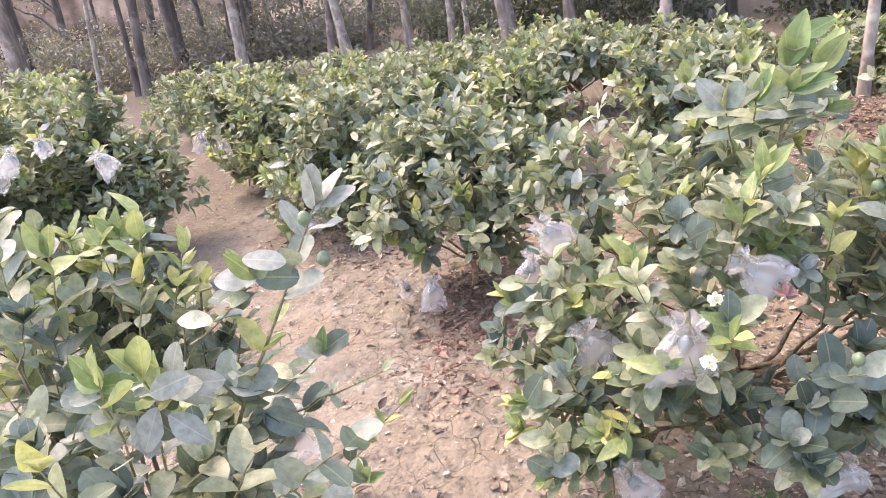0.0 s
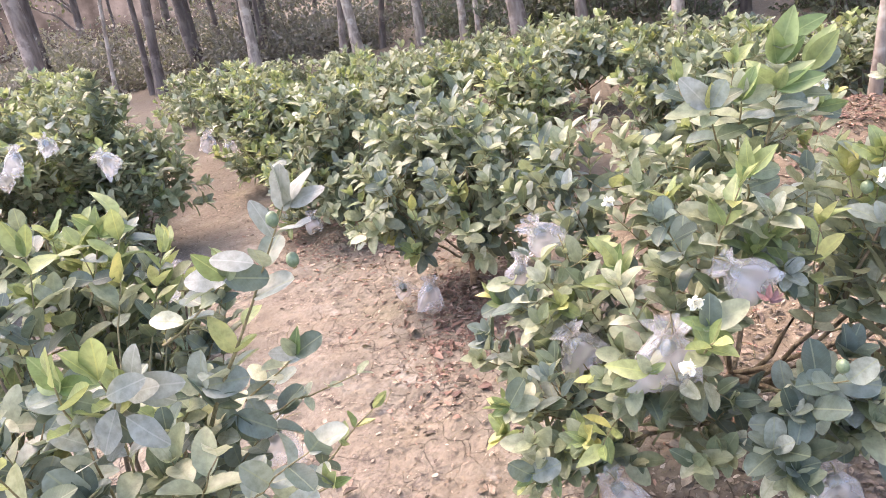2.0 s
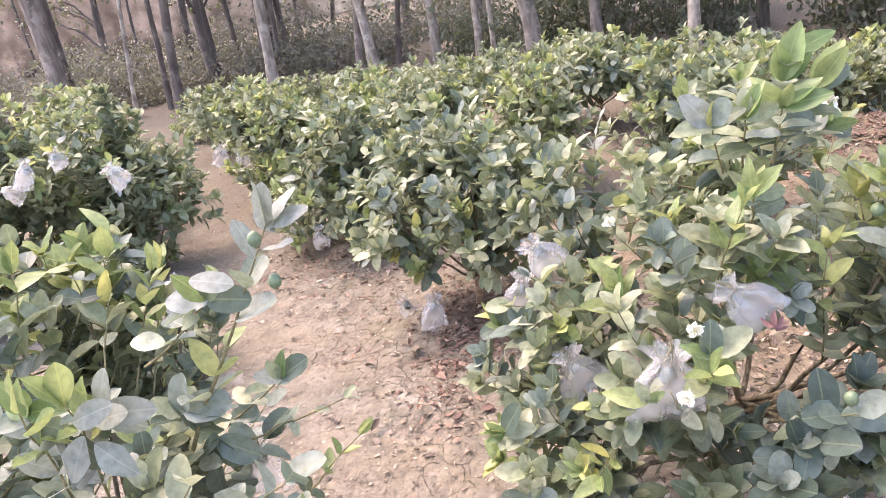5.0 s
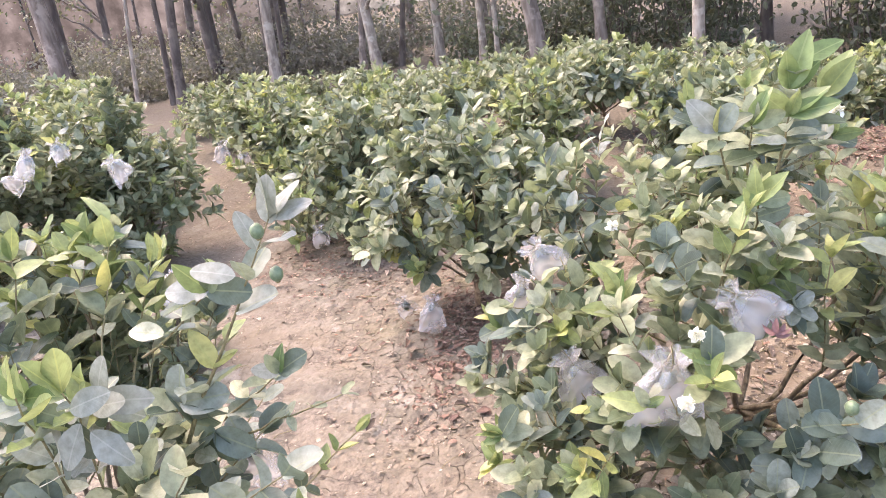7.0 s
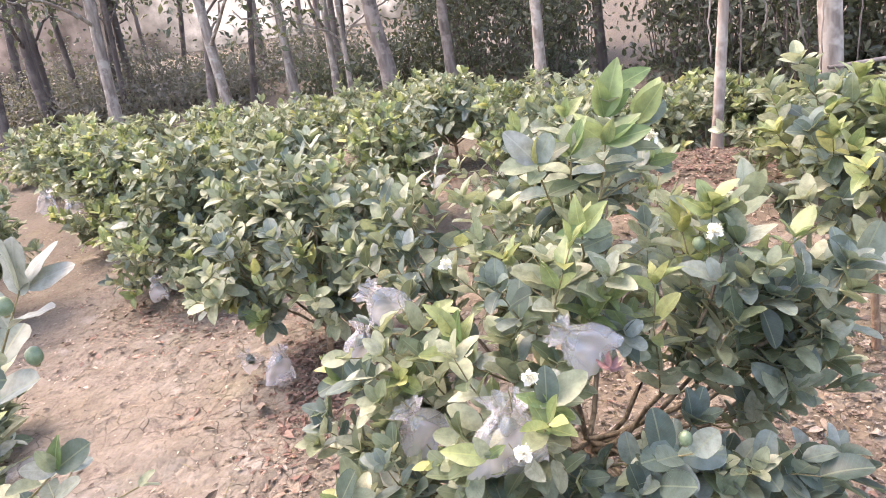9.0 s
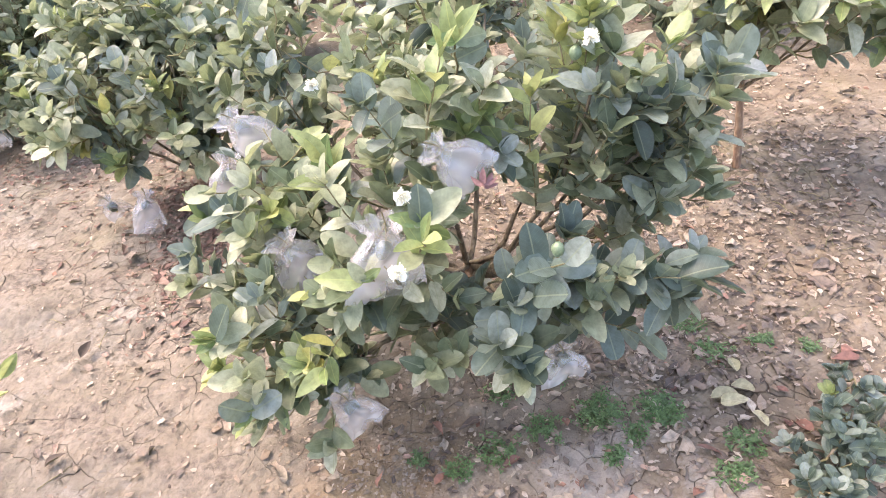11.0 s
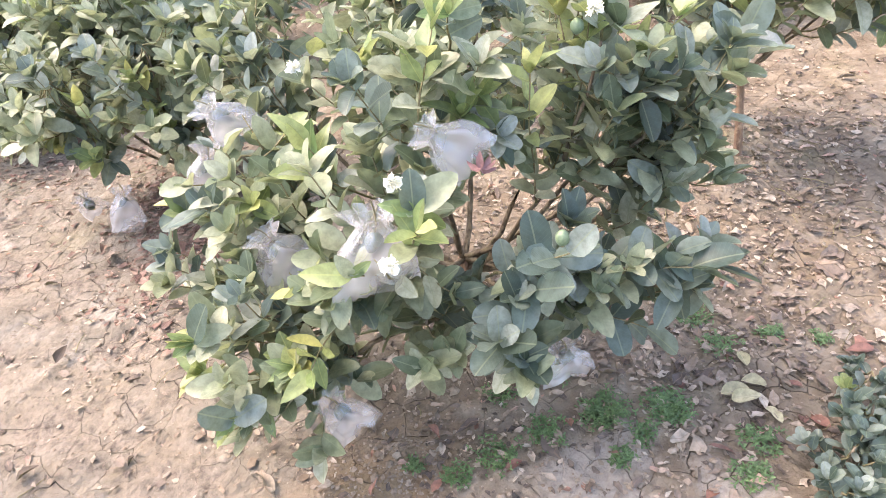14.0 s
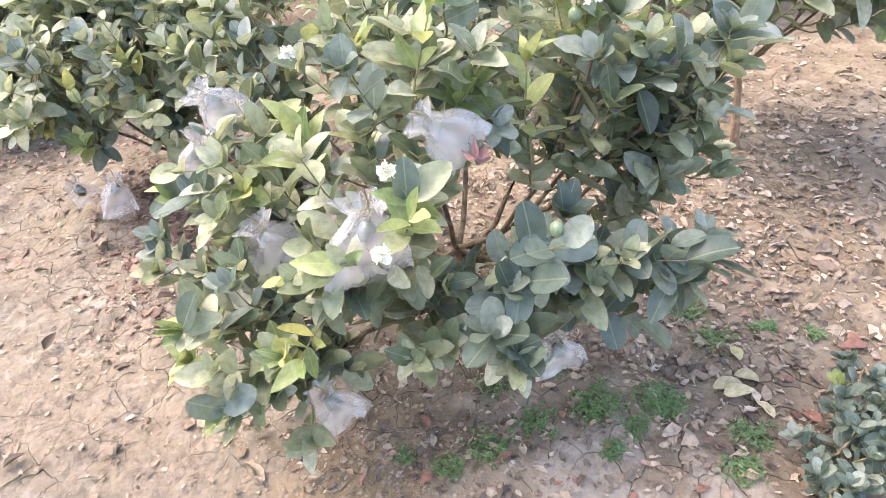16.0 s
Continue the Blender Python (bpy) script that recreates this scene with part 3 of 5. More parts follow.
def ground_height(x, y):
    near = max(0.0, 1.0 - max(abs(x) - 4, abs(y - 3) - 5, 0) / 6)
    h = 0.035 * noise.noise((x * 0.8, y * 0.8, 3.1)) + 0.016 * noise.noise((x * 3.1, y * 3.1, 1.7))
    # smooth trodden crust with crumbling patches between, and plates parted by cracks
    rough = min(1.0, max(0.05, 0.45 + 1.9 * noise.noise((x * 1.9, y * 1.9, 8.8)) + (0.25 if x + 0.26 * y > 1.1 else 0.0)))
    h += near * (0.022 * noise.noise((x * 4 + y * 2, y * 6, 0.3)) + 0.019 * abs(noise.noise((x * 8, y * 9, 4.1))) + rough * (0.015 * abs(noise.noise((x * 14, y * 14, 5.3))) + 0.009 * abs(noise.noise((x * 31, y * 31, 2.3)))))
    if near > 0.6:
        lumpy = noise.noise((x * 26, y * 26, 7.7))
        if lumpy > 0:
            h += rough * 0.010 * lumpy ** 0.7
        zone = noise.noise((x * 1.1 + 4.0, y * 1.1, 0.5)) + 0.25
        if zone > 0:
            d = noise.voronoi((x * 8 + 0.5 * noise.noise((x * 6, y * 6, 1)), y * 8 + 0.5 * noise.noise((x * 6, y * 6, 9)), 0.0))[0]
            gap = d[1] - d[0]
            if gap < 0.08:
                h -= 0.007 * (1 - gap / 0.08) * min(1.0, zone * 4)
    # low mounds round the stems, and the bank of earth beyond the bushes on the open side
    for mx, my, mr, mh in ((1.1, 1.9, 0.45, 0.05), (0.19, 3.2, 0.4, 0.05), (2.42, 2.5, 0.45, 0.05), (2.75, 4.75, 0.6, 0.22), (0.75, 1.35, 0.22, 0.03)):
        q = ((x - mx) ** 2 + (y - my) ** 2) / mr ** 2
        if q < 6:
            h += mh * math.exp(-q)
    return h


gv = np.array([(x, y, ground_height(x, y) if abs(x) < 40 and abs(y) < 60 else 0.0) for y in gy for x in gx])
nx, ny = len(gx), len(gy)
ii, jj = np.meshgrid(np.arange(nx - 1), np.arange(ny - 1))
q0 = (jj * nx + ii).ravel()
gt = np.concatenate([np.stack([q0, q0 + 1, q0 + nx + 1], 1), np.stack([q0, q0 + nx + 1, q0 + nx], 1)])
tagged(new("ground", tri_mesh("ground", gv, gt, None, (soil,))), "dry pale cracked earth of an orchard path with leaf litter", "ground", kind="structure")

# ---- bushes ----
FRONT = [(0.60, 1.98, 0.64, 0.22, 20), (0.52, 1.95, 0.42, 0.18, 12), (0.70, 2.35, 0.82, 0.24, 20), (0.58, 1.62, 0.44, 0.18, 16), (0.62, 1.50, 0.35, 0.14, 9)] + [
         (0.86, 1.55, 0.68, 0.20, 18), (1.02, 1.72, 0.88, 0.22, 20), (1.16, 1.44, 0.57, 0.11, 6), (1.34, 1.58, 0.91, 0.17, 11), (1.42, 1.90, 0.82, 0.18, 13),
         (1.00, 2.20, 0.80, 0.28, 22), (1.30, 2.25, 0.82, 0.26, 18), (1.27, 1.40, 0.52, 0.09, 4), (1.43, 1.40, 0.50, 0.08, 4), (1.52, 1.56, 0.88, 0.12, 8), (1.53, 1.62, 0.79, 0.12, 9), (1.55, 1.60, 0.67, 0.10, 8), (1.40, 1.58, 0.88, 0.11, 5), (1.60, 1.72, 0.60, 0.10, 7), (1.08, 1.40, 0.52, 0.12, 6), (0.92, 1.56, 0.38, 0.13, 9)]
front, front_o = guava_bush((1.1, 1.9), FRONT, "spreading guava bush with grey-green leaves, bagged fruit and white blossom", 11, 0.084, 290, (0.75, 0.4), young=0.15, dark=0.3, dense=1.0, fork=0.30)
for q, (foot, tip, pairs, size, kinds, upright) in enumerate(((
        ((0.95, 1.60, 0.80), (1.00, 1.50, 1.08), 5, 0.075, ("old", "young"), 0.6), ((0.68, 2.40, 0.70), (0.62, 2.58, 0.90), 5, 0.085, ("old", "young"), 0.5)) + (
        ((0.80, 1.80, 0.65), (0.76, 1.72, 0.82), 4, 0.085, ("old", "young"), 0.9), ((0.55, 2.05, 0.50), (0.42, 2.06, 0.58), 4, 0.075, ("young",), 0.5),
        ((0.60, 1.55, 0.35), (0.47, 1.46, 0.36), 4, 0.065, ("young",), 0.3), ((0.58, 1.68, 0.40), (0.42, 1.70, 0.42), 5, 0.07, ("dark", "young"), 0.3)) + (
        ((0.90, 1.45, 0.70), (0.90, 1.33, 0.82), 4, 0.075, ("old", "young"), 0.4), ((0.75, 2.30, 0.80), (0.80, 2.45, 1.02), 5, 0.085, ("old", "old", "pale"), 0.8),
        ((1.45, 1.60, 0.80), (1.62, 1.52, 0.90), 4, 0.085, ("dark", "dark"), 0.5), ((1.05, 1.50, 0.55), (1.16, 1.32, 0.70), 5, 0.085, ("dark",), 0.2),
        ((1.20, 1.50, 0.52), (1.42, 1.33, 0.58), 6, 0.085, ("dark",), 0.2), ((1.40, 1.75, 0.85), (1.46, 1.72, 1.03), 4, 0.09, ("dark", "old"), 0.8),
        ((0.75, 1.60, 0.50), (0.66, 1.42, 0.50), 5, 0.07, ("old", "young"), 0.3)) + (
        ((1.10, 1.62, 0.46), (1.50, 1.38, 0.52), 9, 0.088, ("dark",), 0.15), ((1.12, 1.55, 0.50), (1.40, 1.36, 0.60), 7, 0.088, ("dark",), 0.1), ((1.14, 1.55, 0.44), (1.36, 1.38, 0.40), 6, 0.085, ("dark",), 0.0), ((1.08, 1.50, 0.50), (1.10, 1.34, 0.62), 5, 0.088, ("dark",), 0.2)))):
    sprig(front, front_o, foot, tip, pairs, size, kinds, 500 + q, upright)
# the tall fresh shoots at its top, on one stem
CROWN = (1.14, 1.76, 1.08)
for q, (at, leaves) in enumerate((
        ((1.175, 1.80, 1.259), ((14, 0.125, "fresh"), (-11, 0.09, "fresh"), (49, 0.08, "fresh"), (30, 0.06, "young"))),
        ((1.209, 1.83, 1.308), ((60, 0.095, "fresh"), (32, 0.06, "young"))),
        ((1.156, 1.74, 1.214), ((-40, 0.088, "young"), (60, 0.095, "fresh"), (-48, 0.09, "fresh"), (78, 0.10, "fresh"), (18, 0.06, "young"))),
        ((1.269, 1.86, 1.217), ((26, 0.115, "fresh"), (34, 0.105, "young"), (66, 0.09, "fresh"), (57, 0.08, "dark"))),
        ((1.066, 1.70, 1.213), ((-48, 0.07, "fresh"), (27, 0.085, "fresh"), (22, 0.075, "fresh"), (-3, 0.065, "old"), (75, 0.07, "old"))),
        ((0.986, 1.66, 1.215), ((4, 0.058, "young"), (-38, 0.095, "pale"), (60, 0.075, "old"), (25, 0.07, "dark"), (-80, 0.08, "old"))),
        ((1.296, 1.86, 1.117), ((80, 0.065, "young"), (51, 0.05, "young"), (110, 0.06, "dark"), (15, 0.06, "fresh"))),
        ((1.121, 1.95, 1.242), ((49, 0.065, "young"), (-49, 0.05, "young"), (5, 0.05, "fresh"))),
        ((1.037, 2.20, 1.161), ((-36, 0.05, "young"), (-6, 0.075, "young"), (40, 0.06, "old"))),
        ((1.05, 1.585, 1.075), ((-22, 0.075, "young"), (38, 0.085, "young"), (8, 0.06, "young"), (-75, 0.06, "fresh"), (85, 0.07, "old"))))):
    tuft(front, front_o, at, leaves, 560 + q, CROWN if q < 4 or q == 6 else None)
for q, (at, leaves) in enumerate((
        ((0.754, 1.75, 0.753), ((8, 0.115, "fresh"), (-77, 0.09, "young"), (40, 0.09, "dark"), (-30, 0.05, "young"))),
        ((0.907, 1.40, 0.815), ((196, 0.09, "fresh"), (143, 0.085, "fresh"), (58, 0.095, "old"), (5, 0.07, "dark"), (-60, 0.06, "fresh"))),
        ((0.779, 1.42, 0.699), ((-72, 0.09, "young"), (65, 0.045, "young"), (-20, 0.05, "old"))),
        ((0.440, 1.95, 0.621), ((-22, 0.085, "fresh"), (14, 0.09, "dark"), (-78, 0.055, "young"), (-110, 0.08, "dark"))),
        ((0.442, 1.55, 0.542), ((-67, 0.055, "young"), (-52, 0.055, "fresh"), (-90, 0.055, "young"), (-110, 0.055, "fresh"), (30, 0.09, "dark"), (80, 0.08, "old"))),
        ((0.479, 1.45, 0.397), ((-62, 0.055, "fresh"), (-95, 0.055, "young"), (-125, 0.055, "fresh"), (-40, 0.08, "dark"), (60, 0.085, "dark"))),
        ((1.159, 1.38, 0.658), ((186, 0.08, "pale"), (98, 0.09, "dark"), (-80, 0.09, "dark"), (140, 0.085, "dark"), (-130, 0.09, "dark"))),
        ((1.481, 1.40, 0.460), ((18, 0.09, "dark"), (-60, 0.085, "dark"), (200, 0.08, "dark"), (95, 0.05, "dark"))),
        ((1.603, 1.52, 0.936), ((22, 0.09, "dark"), (98, 0.085, "pale"), (-50, 0.085, "dark"), (-120, 0.09, "dark"))))):
    tuft(front, front_o, at, leaves, 580 + q)
LEFT = [(-0.22, 1.20, 0.74, 0.15, 8), (-0.46, 1.05, 0.80, 0.20, 12), (-0.58, 1.58, 1.02, 0.16, 11), (-0.66, 1.30, 0.90, 0.22, 16),
        (-0.34, 1.36, 0.55, 0.13, 6), (-0.80, 1.60, 0.88, 0.22, 14), (-0.60, 1.10, 0.58, 0.22, 12), (-0.78, 1.76, 1.04, 0.18, 13), (-0.58, 1.76, 1.00, 0.15, 10), (-0.46, 1.80, 0.82, 0.15, 9)]
# the larger share of dark leaves paints the shade low in this bush
left, left_o = guava_bush((-0.55, 1.3), LEFT, "young guava bush with pale upright shoots beside the path", 12, 0.084, 290, (0.3, 0.3), young=0.26, dark=0.55)
for q, (foot, tip, pairs, size, kinds, upright) in enumerate(((
        ((-0.30, 1.22, 0.60), (0.10, 1.31, 1.25), 9, 0.088, ("dark", "old", "dark", "young", "dark", "pale"), 0.45), ((-0.32, 1.15, 0.70), (-0.13, 0.95, 1.13), 6, 0.08, ("old", "pale", "young"), 0.5),
        ((-0.36, 1.12, 0.72), (-0.19, 0.93, 1.14), 6, 0.08, ("old", "pale", "young"), 0.6), ((-0.30, 1.20, 0.55), (-0.05, 1.32, 0.76), 6, 0.085, ("dark", "dark"), 0.1)) + (
        ((-0.28, 1.25, 0.58), (-0.14, 1.62, 0.70), 6, 0.07, ("old", "dark"), 0.2), ((-0.45, 1.40, 0.85), (-0.46, 1.63, 1.18), 6, 0.085, ("old", "young"), 0.6),
        ((-0.60, 1.35, 0.85), (-0.60, 1.46, 1.17), 6, 0.09, ("old", "old", "young"), 0.6), ((-0.20, 1.12, 0.62), (0.12, 1.05, 0.87), 5, 0.088, ("dark",), 0.2), ((-0.05, 1.15, 0.62), (0.18, 1.28, 0.78), 5, 0.05, ("dark", "young"), 0.4)) + (
        ((-0.25, 1.10, 0.60), (-0.02, 1.00, 0.92), 5, 0.085, ("dark", "old"), 0.2), ((-0.40, 1.00, 0.72), (-0.28, 0.85, 1.05), 5, 0.085, ("old", "old", "young"), 0.4),
        ((-0.70, 1.40, 0.90), (-0.76, 1.55, 1.38), 7, 0.085, ("old", "old", "young"), 0.5), ((-0.66, 1.35, 0.90), (-0.66, 1.40, 1.32), 6, 0.09, ("old", "dark"), 0.5),
        ((-0.45, 1.50, 0.80), (-0.36, 1.60, 1.08), 6, 0.08, ("old", "young"), 0.5), ((-0.45, 1.55, 0.75), (-0.44, 1.75, 1.02), 6, 0.075, ("old", "young"), 0.5), ((-0.12, 1.30, 0.76), (0.14, 1.35, 0.826), 4, 0.035, ("dark", "dark", "old", "old"), 0.2)))):
    sprig(left, left_o, foot, tip, pairs, size, kinds, 530 + q, upright, thick=0.0075 if q == 0 else 0.003)
for q, (at, leaves) in enumerate((
        ((-0.19, 1.00, 1.05), ((-150, 0.095, "pale"), (60, 0.09, "pale"), (-60, 0.08, "old"), (150, 0.085, "dark"))),
        ((-0.235, 0.99, 1.10), ((-70, 0.075, "young"), (20, 0.085, "young"), (-25, 0.075, "fresh"), (80, 0.07, "fresh"))),
        ((-0.12, 1.00, 1.08), ((20, 0.085, "pale"), (95, 0.085, "pale"), (-35, 0.07, "young"), (130, 0.075, "pale"))),
        ((-0.16, 1.25, 0.90), ((10, 0.085, "dark"), (85, 0.10, "dark"), (-70, 0.08, "old"), (140, 0.09, "dark"))),
        ((-0.11, 1.25, 0.82), ((-110, 0.09, "dark"), (120, 0.09, "dark"), (170, 0.085, "dark"), (-160, 0.08, "old"))),
        ((-0.045, 1.28, 1.13), ((-30, 0.085, "fresh"), (-85, 0.09, "pale"), (100, 0.085, "dark"), (35, 0.07, "old"))),
        ((-0.502, 1.60, 1.15), ((8, 0.075, "young"), (50, 0.08, "young"), (-40, 0.075, "fresh"), (80, 0.08, "fresh"))),
        ((0.02, 1.34, 0.90), ((-70, 0.06, "pale"), (10, 0.06, "fresh"), (60, 0.075, "dark"), (-20, 0.05, "old"))),
        ((0.14, 1.06, 0.78), ((-10, 0.05, "young"), (35, 0.055, "young"), (70, 0.04, "fresh"), (-50, 0.05, "dark"))))):
    tuft(left, left_o, at, leaves, 600 + q)
second, second_o = guava_bush((0.19, 3.2), round_crown((0.24, 3.25), 1.10, 0.62, 260, 3, 0.34), "dense rounded guava bush on a thin reddish stem", 13, 0.088, 300, (0.3, 0.6), fork=0.26, trunk=0.015, dense=0.95, dark=0.2)
ROW = [((-0.66, 4.42), 1.1, 0.60, 260, 0.06), ((-1.48, 5.58), 1.05, 0.58, 250, 0.06), ((-2.18, 6.75), 0.99, 0.58, 220, 0.06), ((-3.0, 7.95), 0.89, 0.58, 190, 0.06), ((-3.8, 9.15), 0.77, 0.6, 170, 0.06)] + [
       ((-0.40, 5.95), 1.0, 0.66, 240, 0.1), ((-0.95, 7.2), 0.90, 0.68, 220, 0.1), ((-1.6, 8.6), 0.74, 0.62, 200, 0.1), ((-2.75, 9.9), 0.62, 0.6, 150, 0.06)] + [
       ((0.55, 4.95), 1.0, 0.54, 190, 0.06), ((2.75, 5.5), 0.62, 0.45, 150, 0.05), ((3.4, 5.35), 0.62, 0.45, 160, 0.06), ((1.17, 6.4), 0.95, 0.62, 230, 0.34), ((0.40, 6.9), 0.88, 0.66, 220, 0.06), ((-0.4, 8.7), 0.66, 0.58, 180, 0.1), ((1.45, 3.75), 1.08, 0.56, 220, 0.3)] + [
       ((2.36, 2.46), 1.18, 0.56, 170, 0.56), ((3.2, 4.1), 0.80, 0.55, 200, 0.2), ((2.5, 6.3), 0.74, 0.58, 200, 0.06), ((4.0, 3.2), 1.0, 0.6, 160, 0.3), ((1.95, 5.3), 0.88, 0.52, 200, 0.1), ((3.3, 6.2), 0.57, 0.5, 190, 0.06)] + [
       ((2.0, 7.4), 0.62, 0.55, 190, 0.1), ((4.2, 4.8), 0.62, 0.5, 160, 0.12), ((1.1, 8.2), 0.80, 0.62, 180, 0.1), ((0.2, 9.6), 0.58, 0.55, 130, 0.06)] + [
       ((-4.3, 5.0), 1.2, 0.7, 180, 0.1), ((-3.08, 5.15), 1.34, 0.62, 240, 0.08), ((-2.22, 4.40), 1.30, 0.56, 300, 0.08), ((-2.95, 4.30), 1.40, 0.62, 260, 0.08), ((-1.36, 2.85), 0.50, 0.36, 100, 0.05), ((-3.45, 5.85), 1.3, 0.62, 240, 0.1), ((-4.55, 7.5), 1.2, 0.62, 200, 0.1), ((-3.1, 3.75), 1.25, 0.68, 260, 0.08), ((-6.0, 9.6), 1.02, 0.7, 180, 0.1)]
rows = {}
for i, (b, hgt, rad, twigs, low) in enumerate(ROW):
    near = math.hypot(b[0] - 0.6, b[1] - 0.2)
    # far rows get fewer dark leaves: haze put in as a lighter leaf mix
    rows[b] = guava_bush(b, round_crown(b, hgt, rad, twigs if near < 6 else int(twigs * 0.85), 40 + i, low), "bushy guava plant with glossy green leaves in the orchard row", 60 + i, 0.095 if near < 6 else 0.105, 150 if near < 5.4 else 0, (0.5, 0.3), fork=max(0.08, low * 0.75), trunk=0.014, dark=0.22 if near < 4.5 else 0.06, fine=2 if near < 3.4 else (1 if near < 5.4 else 0), young=(0.18, 0.5, 0.3, 0.12, 0.42)[i % 5], dense=0.78)

for q, (foot, tip) in enumerate((((-2.15, 4.20, 0.75), (-1.91, 3.85, 0.92)), ((-2.30, 4.20, 0.88), (-2.20, 3.81, 1.06)), ((-2.40, 4.15, 0.90), (-2.37, 3.73, 1.05)))):
    sprig(*rows[(-2.22, 4.40)], foot, tip, 5, 0.08, ("old", "young"), 640 + q, 0.4)
sprig(*rows[(-2.18, 6.75)], (-2.10, 6.50, 0.45), (-2.27, 5.96, 0.52), 6, 0.085, ("old",), 650, 0.2, first=0.2)
sprig(*rows[(-1.48, 5.58)], (-1.60, 5.68, 0.40), (-2.01, 5.81, 0.44), 5, 0.085, ("old",), 651, 0.2, first=0.2)

# ---- woodland behind ----
def woodland_tree(foot, girth, height, lean, seed, bark, limbs=4, crown=True, label="tall tree with a pale bare trunk at the wood's edge", first=0.55):
    rng = np.random.default_rng(seed)
    root = thing("woodland_tree", (foot[0], foot[1], 0), label, "tree", "trees at the edge of the wood")
    steps = np.linspace(0, 1, 12)[:, None]
    way = steps * np.array((lean[0] * height, lean[1] * height, height)) + np.cumsum(rng.normal(0, girth * 0.14, (12, 3)) * (1, 1, 0), 0)
    way[0, 2] = -0.1
    rad = girth * (1 - 0.55 * steps[:, 0]) * rng.uniform(0.94, 1.06, 12)
    rad[0] *= 1.35
    bag = [[], [], 0]
    tube(way, rad, 10, bag)
    child("trunk", tube_mesh("trunk", bag, bark), root)
    at, along = [], []
    for i in range(limbs):
        s = rng.uniform(first, 0.98)
        k = int(s * 11)
        a = rng.uniform(0, 6.28)
        reach = rng.uniform(0.9, 2.0)
        end = way[k] + np.array((math.cos(a) * reach, math.sin(a) * reach, rng.uniform(0.5, 1.6)))
        w = bend(way[k], end, (0, 0, 0.15), 8, rng, 0.05)
        lb = [[], [], 0]
        tube(w, np.linspace(rad[k] * 0.42, 0.012, 8), 6, lb)
        child("limb", tube_mesh("limb", lb, bark), root)
        if crown:
            for q in range(25):
                c = w[int(rng.integers(3, 8))] + rng.normal(0, 0.42, 3)
                for z in range(4):
                    at.append(c + rng.normal(0, 0.09, 3)), along.append(unit(rng.normal(0, 1, 3) + (0, 0, -0.4)))
    if crown:
        at, along = np.array(at), np.array(along)
        v, t, uv = leaf_mass(LEAF_LOW, at, along, unit(rng.normal(0, 0.6, at.shape) + UP), rng.uniform(0.09, 0.17, len(at)), rng)
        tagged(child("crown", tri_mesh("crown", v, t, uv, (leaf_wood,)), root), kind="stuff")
    return root


TREES = [((-4.35, 13.0), 0.14, 6.5, (0.10, 0.0), bark_pale), ((-2.24, 12.6), 0.13, 6.5, (-0.03, 0.0), bark_pale), ((-2.68, 13.2), 0.09, 6.0, (0.16, 0.0), bark_grey), ((-1.17, 13.4), 0.12, 6.5, (0.01, 0), bark_pale)] + [
         ((-0.28, 12.0), 0.09, 6.0, (0.04, 0), bark_pale), ((0.03, 11.0), 0.06, 5.5, (0.02, 0), bark_pale), ((0.68, 10.5), 0.17, 6.5, (-0.10, 0), bark_grey), ((1.6, 11.0), 0.12, 6.0, (-0.01, 0), bark_grey)] + [
         ((2.55, 9.0), 0.10, 6.0, (-0.01, 0), bark_pale), ((2.96, 5.06), 0.055, 5.0, (0.05, 0), bark_pale), ((4.25, 5.7), 0.13, 6.0, (-0.07, 0), bark_pale), ((-8.32, 12.5), 0.24, 7.0, (0.0, 0), bark_grey)] + [
         ((-6.98, 12.5), 0.06, 6.0, (0.19, 0), bark_pale), ((-6.46, 12.9), 0.08, 6.5, (0.10, 0), bark_dark), ((-6.15, 12.6), 0.13, 7.0, (0.17, 0), bark_dark), ((-9.2, 14.0), 0.18, 7.0, (0.05, 0), bark_dark)] + [
         ((-5.0, 16.0), 0.12, 7.0, (0.02, 0), bark_dark), ((-3.3, 16.5), 0.10, 7.0, (0.05, 0), bark_dark), ((-0.4, 15.0), 0.10, 6.5, (0.05, 0), bark_grey), ((2.0, 14.0), 0.12, 6.5, (0.02, 0), bark_dark), ((5.6, 8.0), 0.12, 6.5, (0.03, 0), bark_dark), ((6.5, 6.2), 0.14, 6.5, (0.0, 0), bark_dark), ((3.8, 10.5), 0.1, 6.0, (0.0, 0), bark_dark)]
for i, (foot, girth, hgt, lean, bark) in enumerate(TREES):
    woodland_tree(foot, girth * 0.75, hgt, lean, 200 + i, bark, 7 if i < 8 else 5, True, first=0.22 if i < 8 else 0.55)


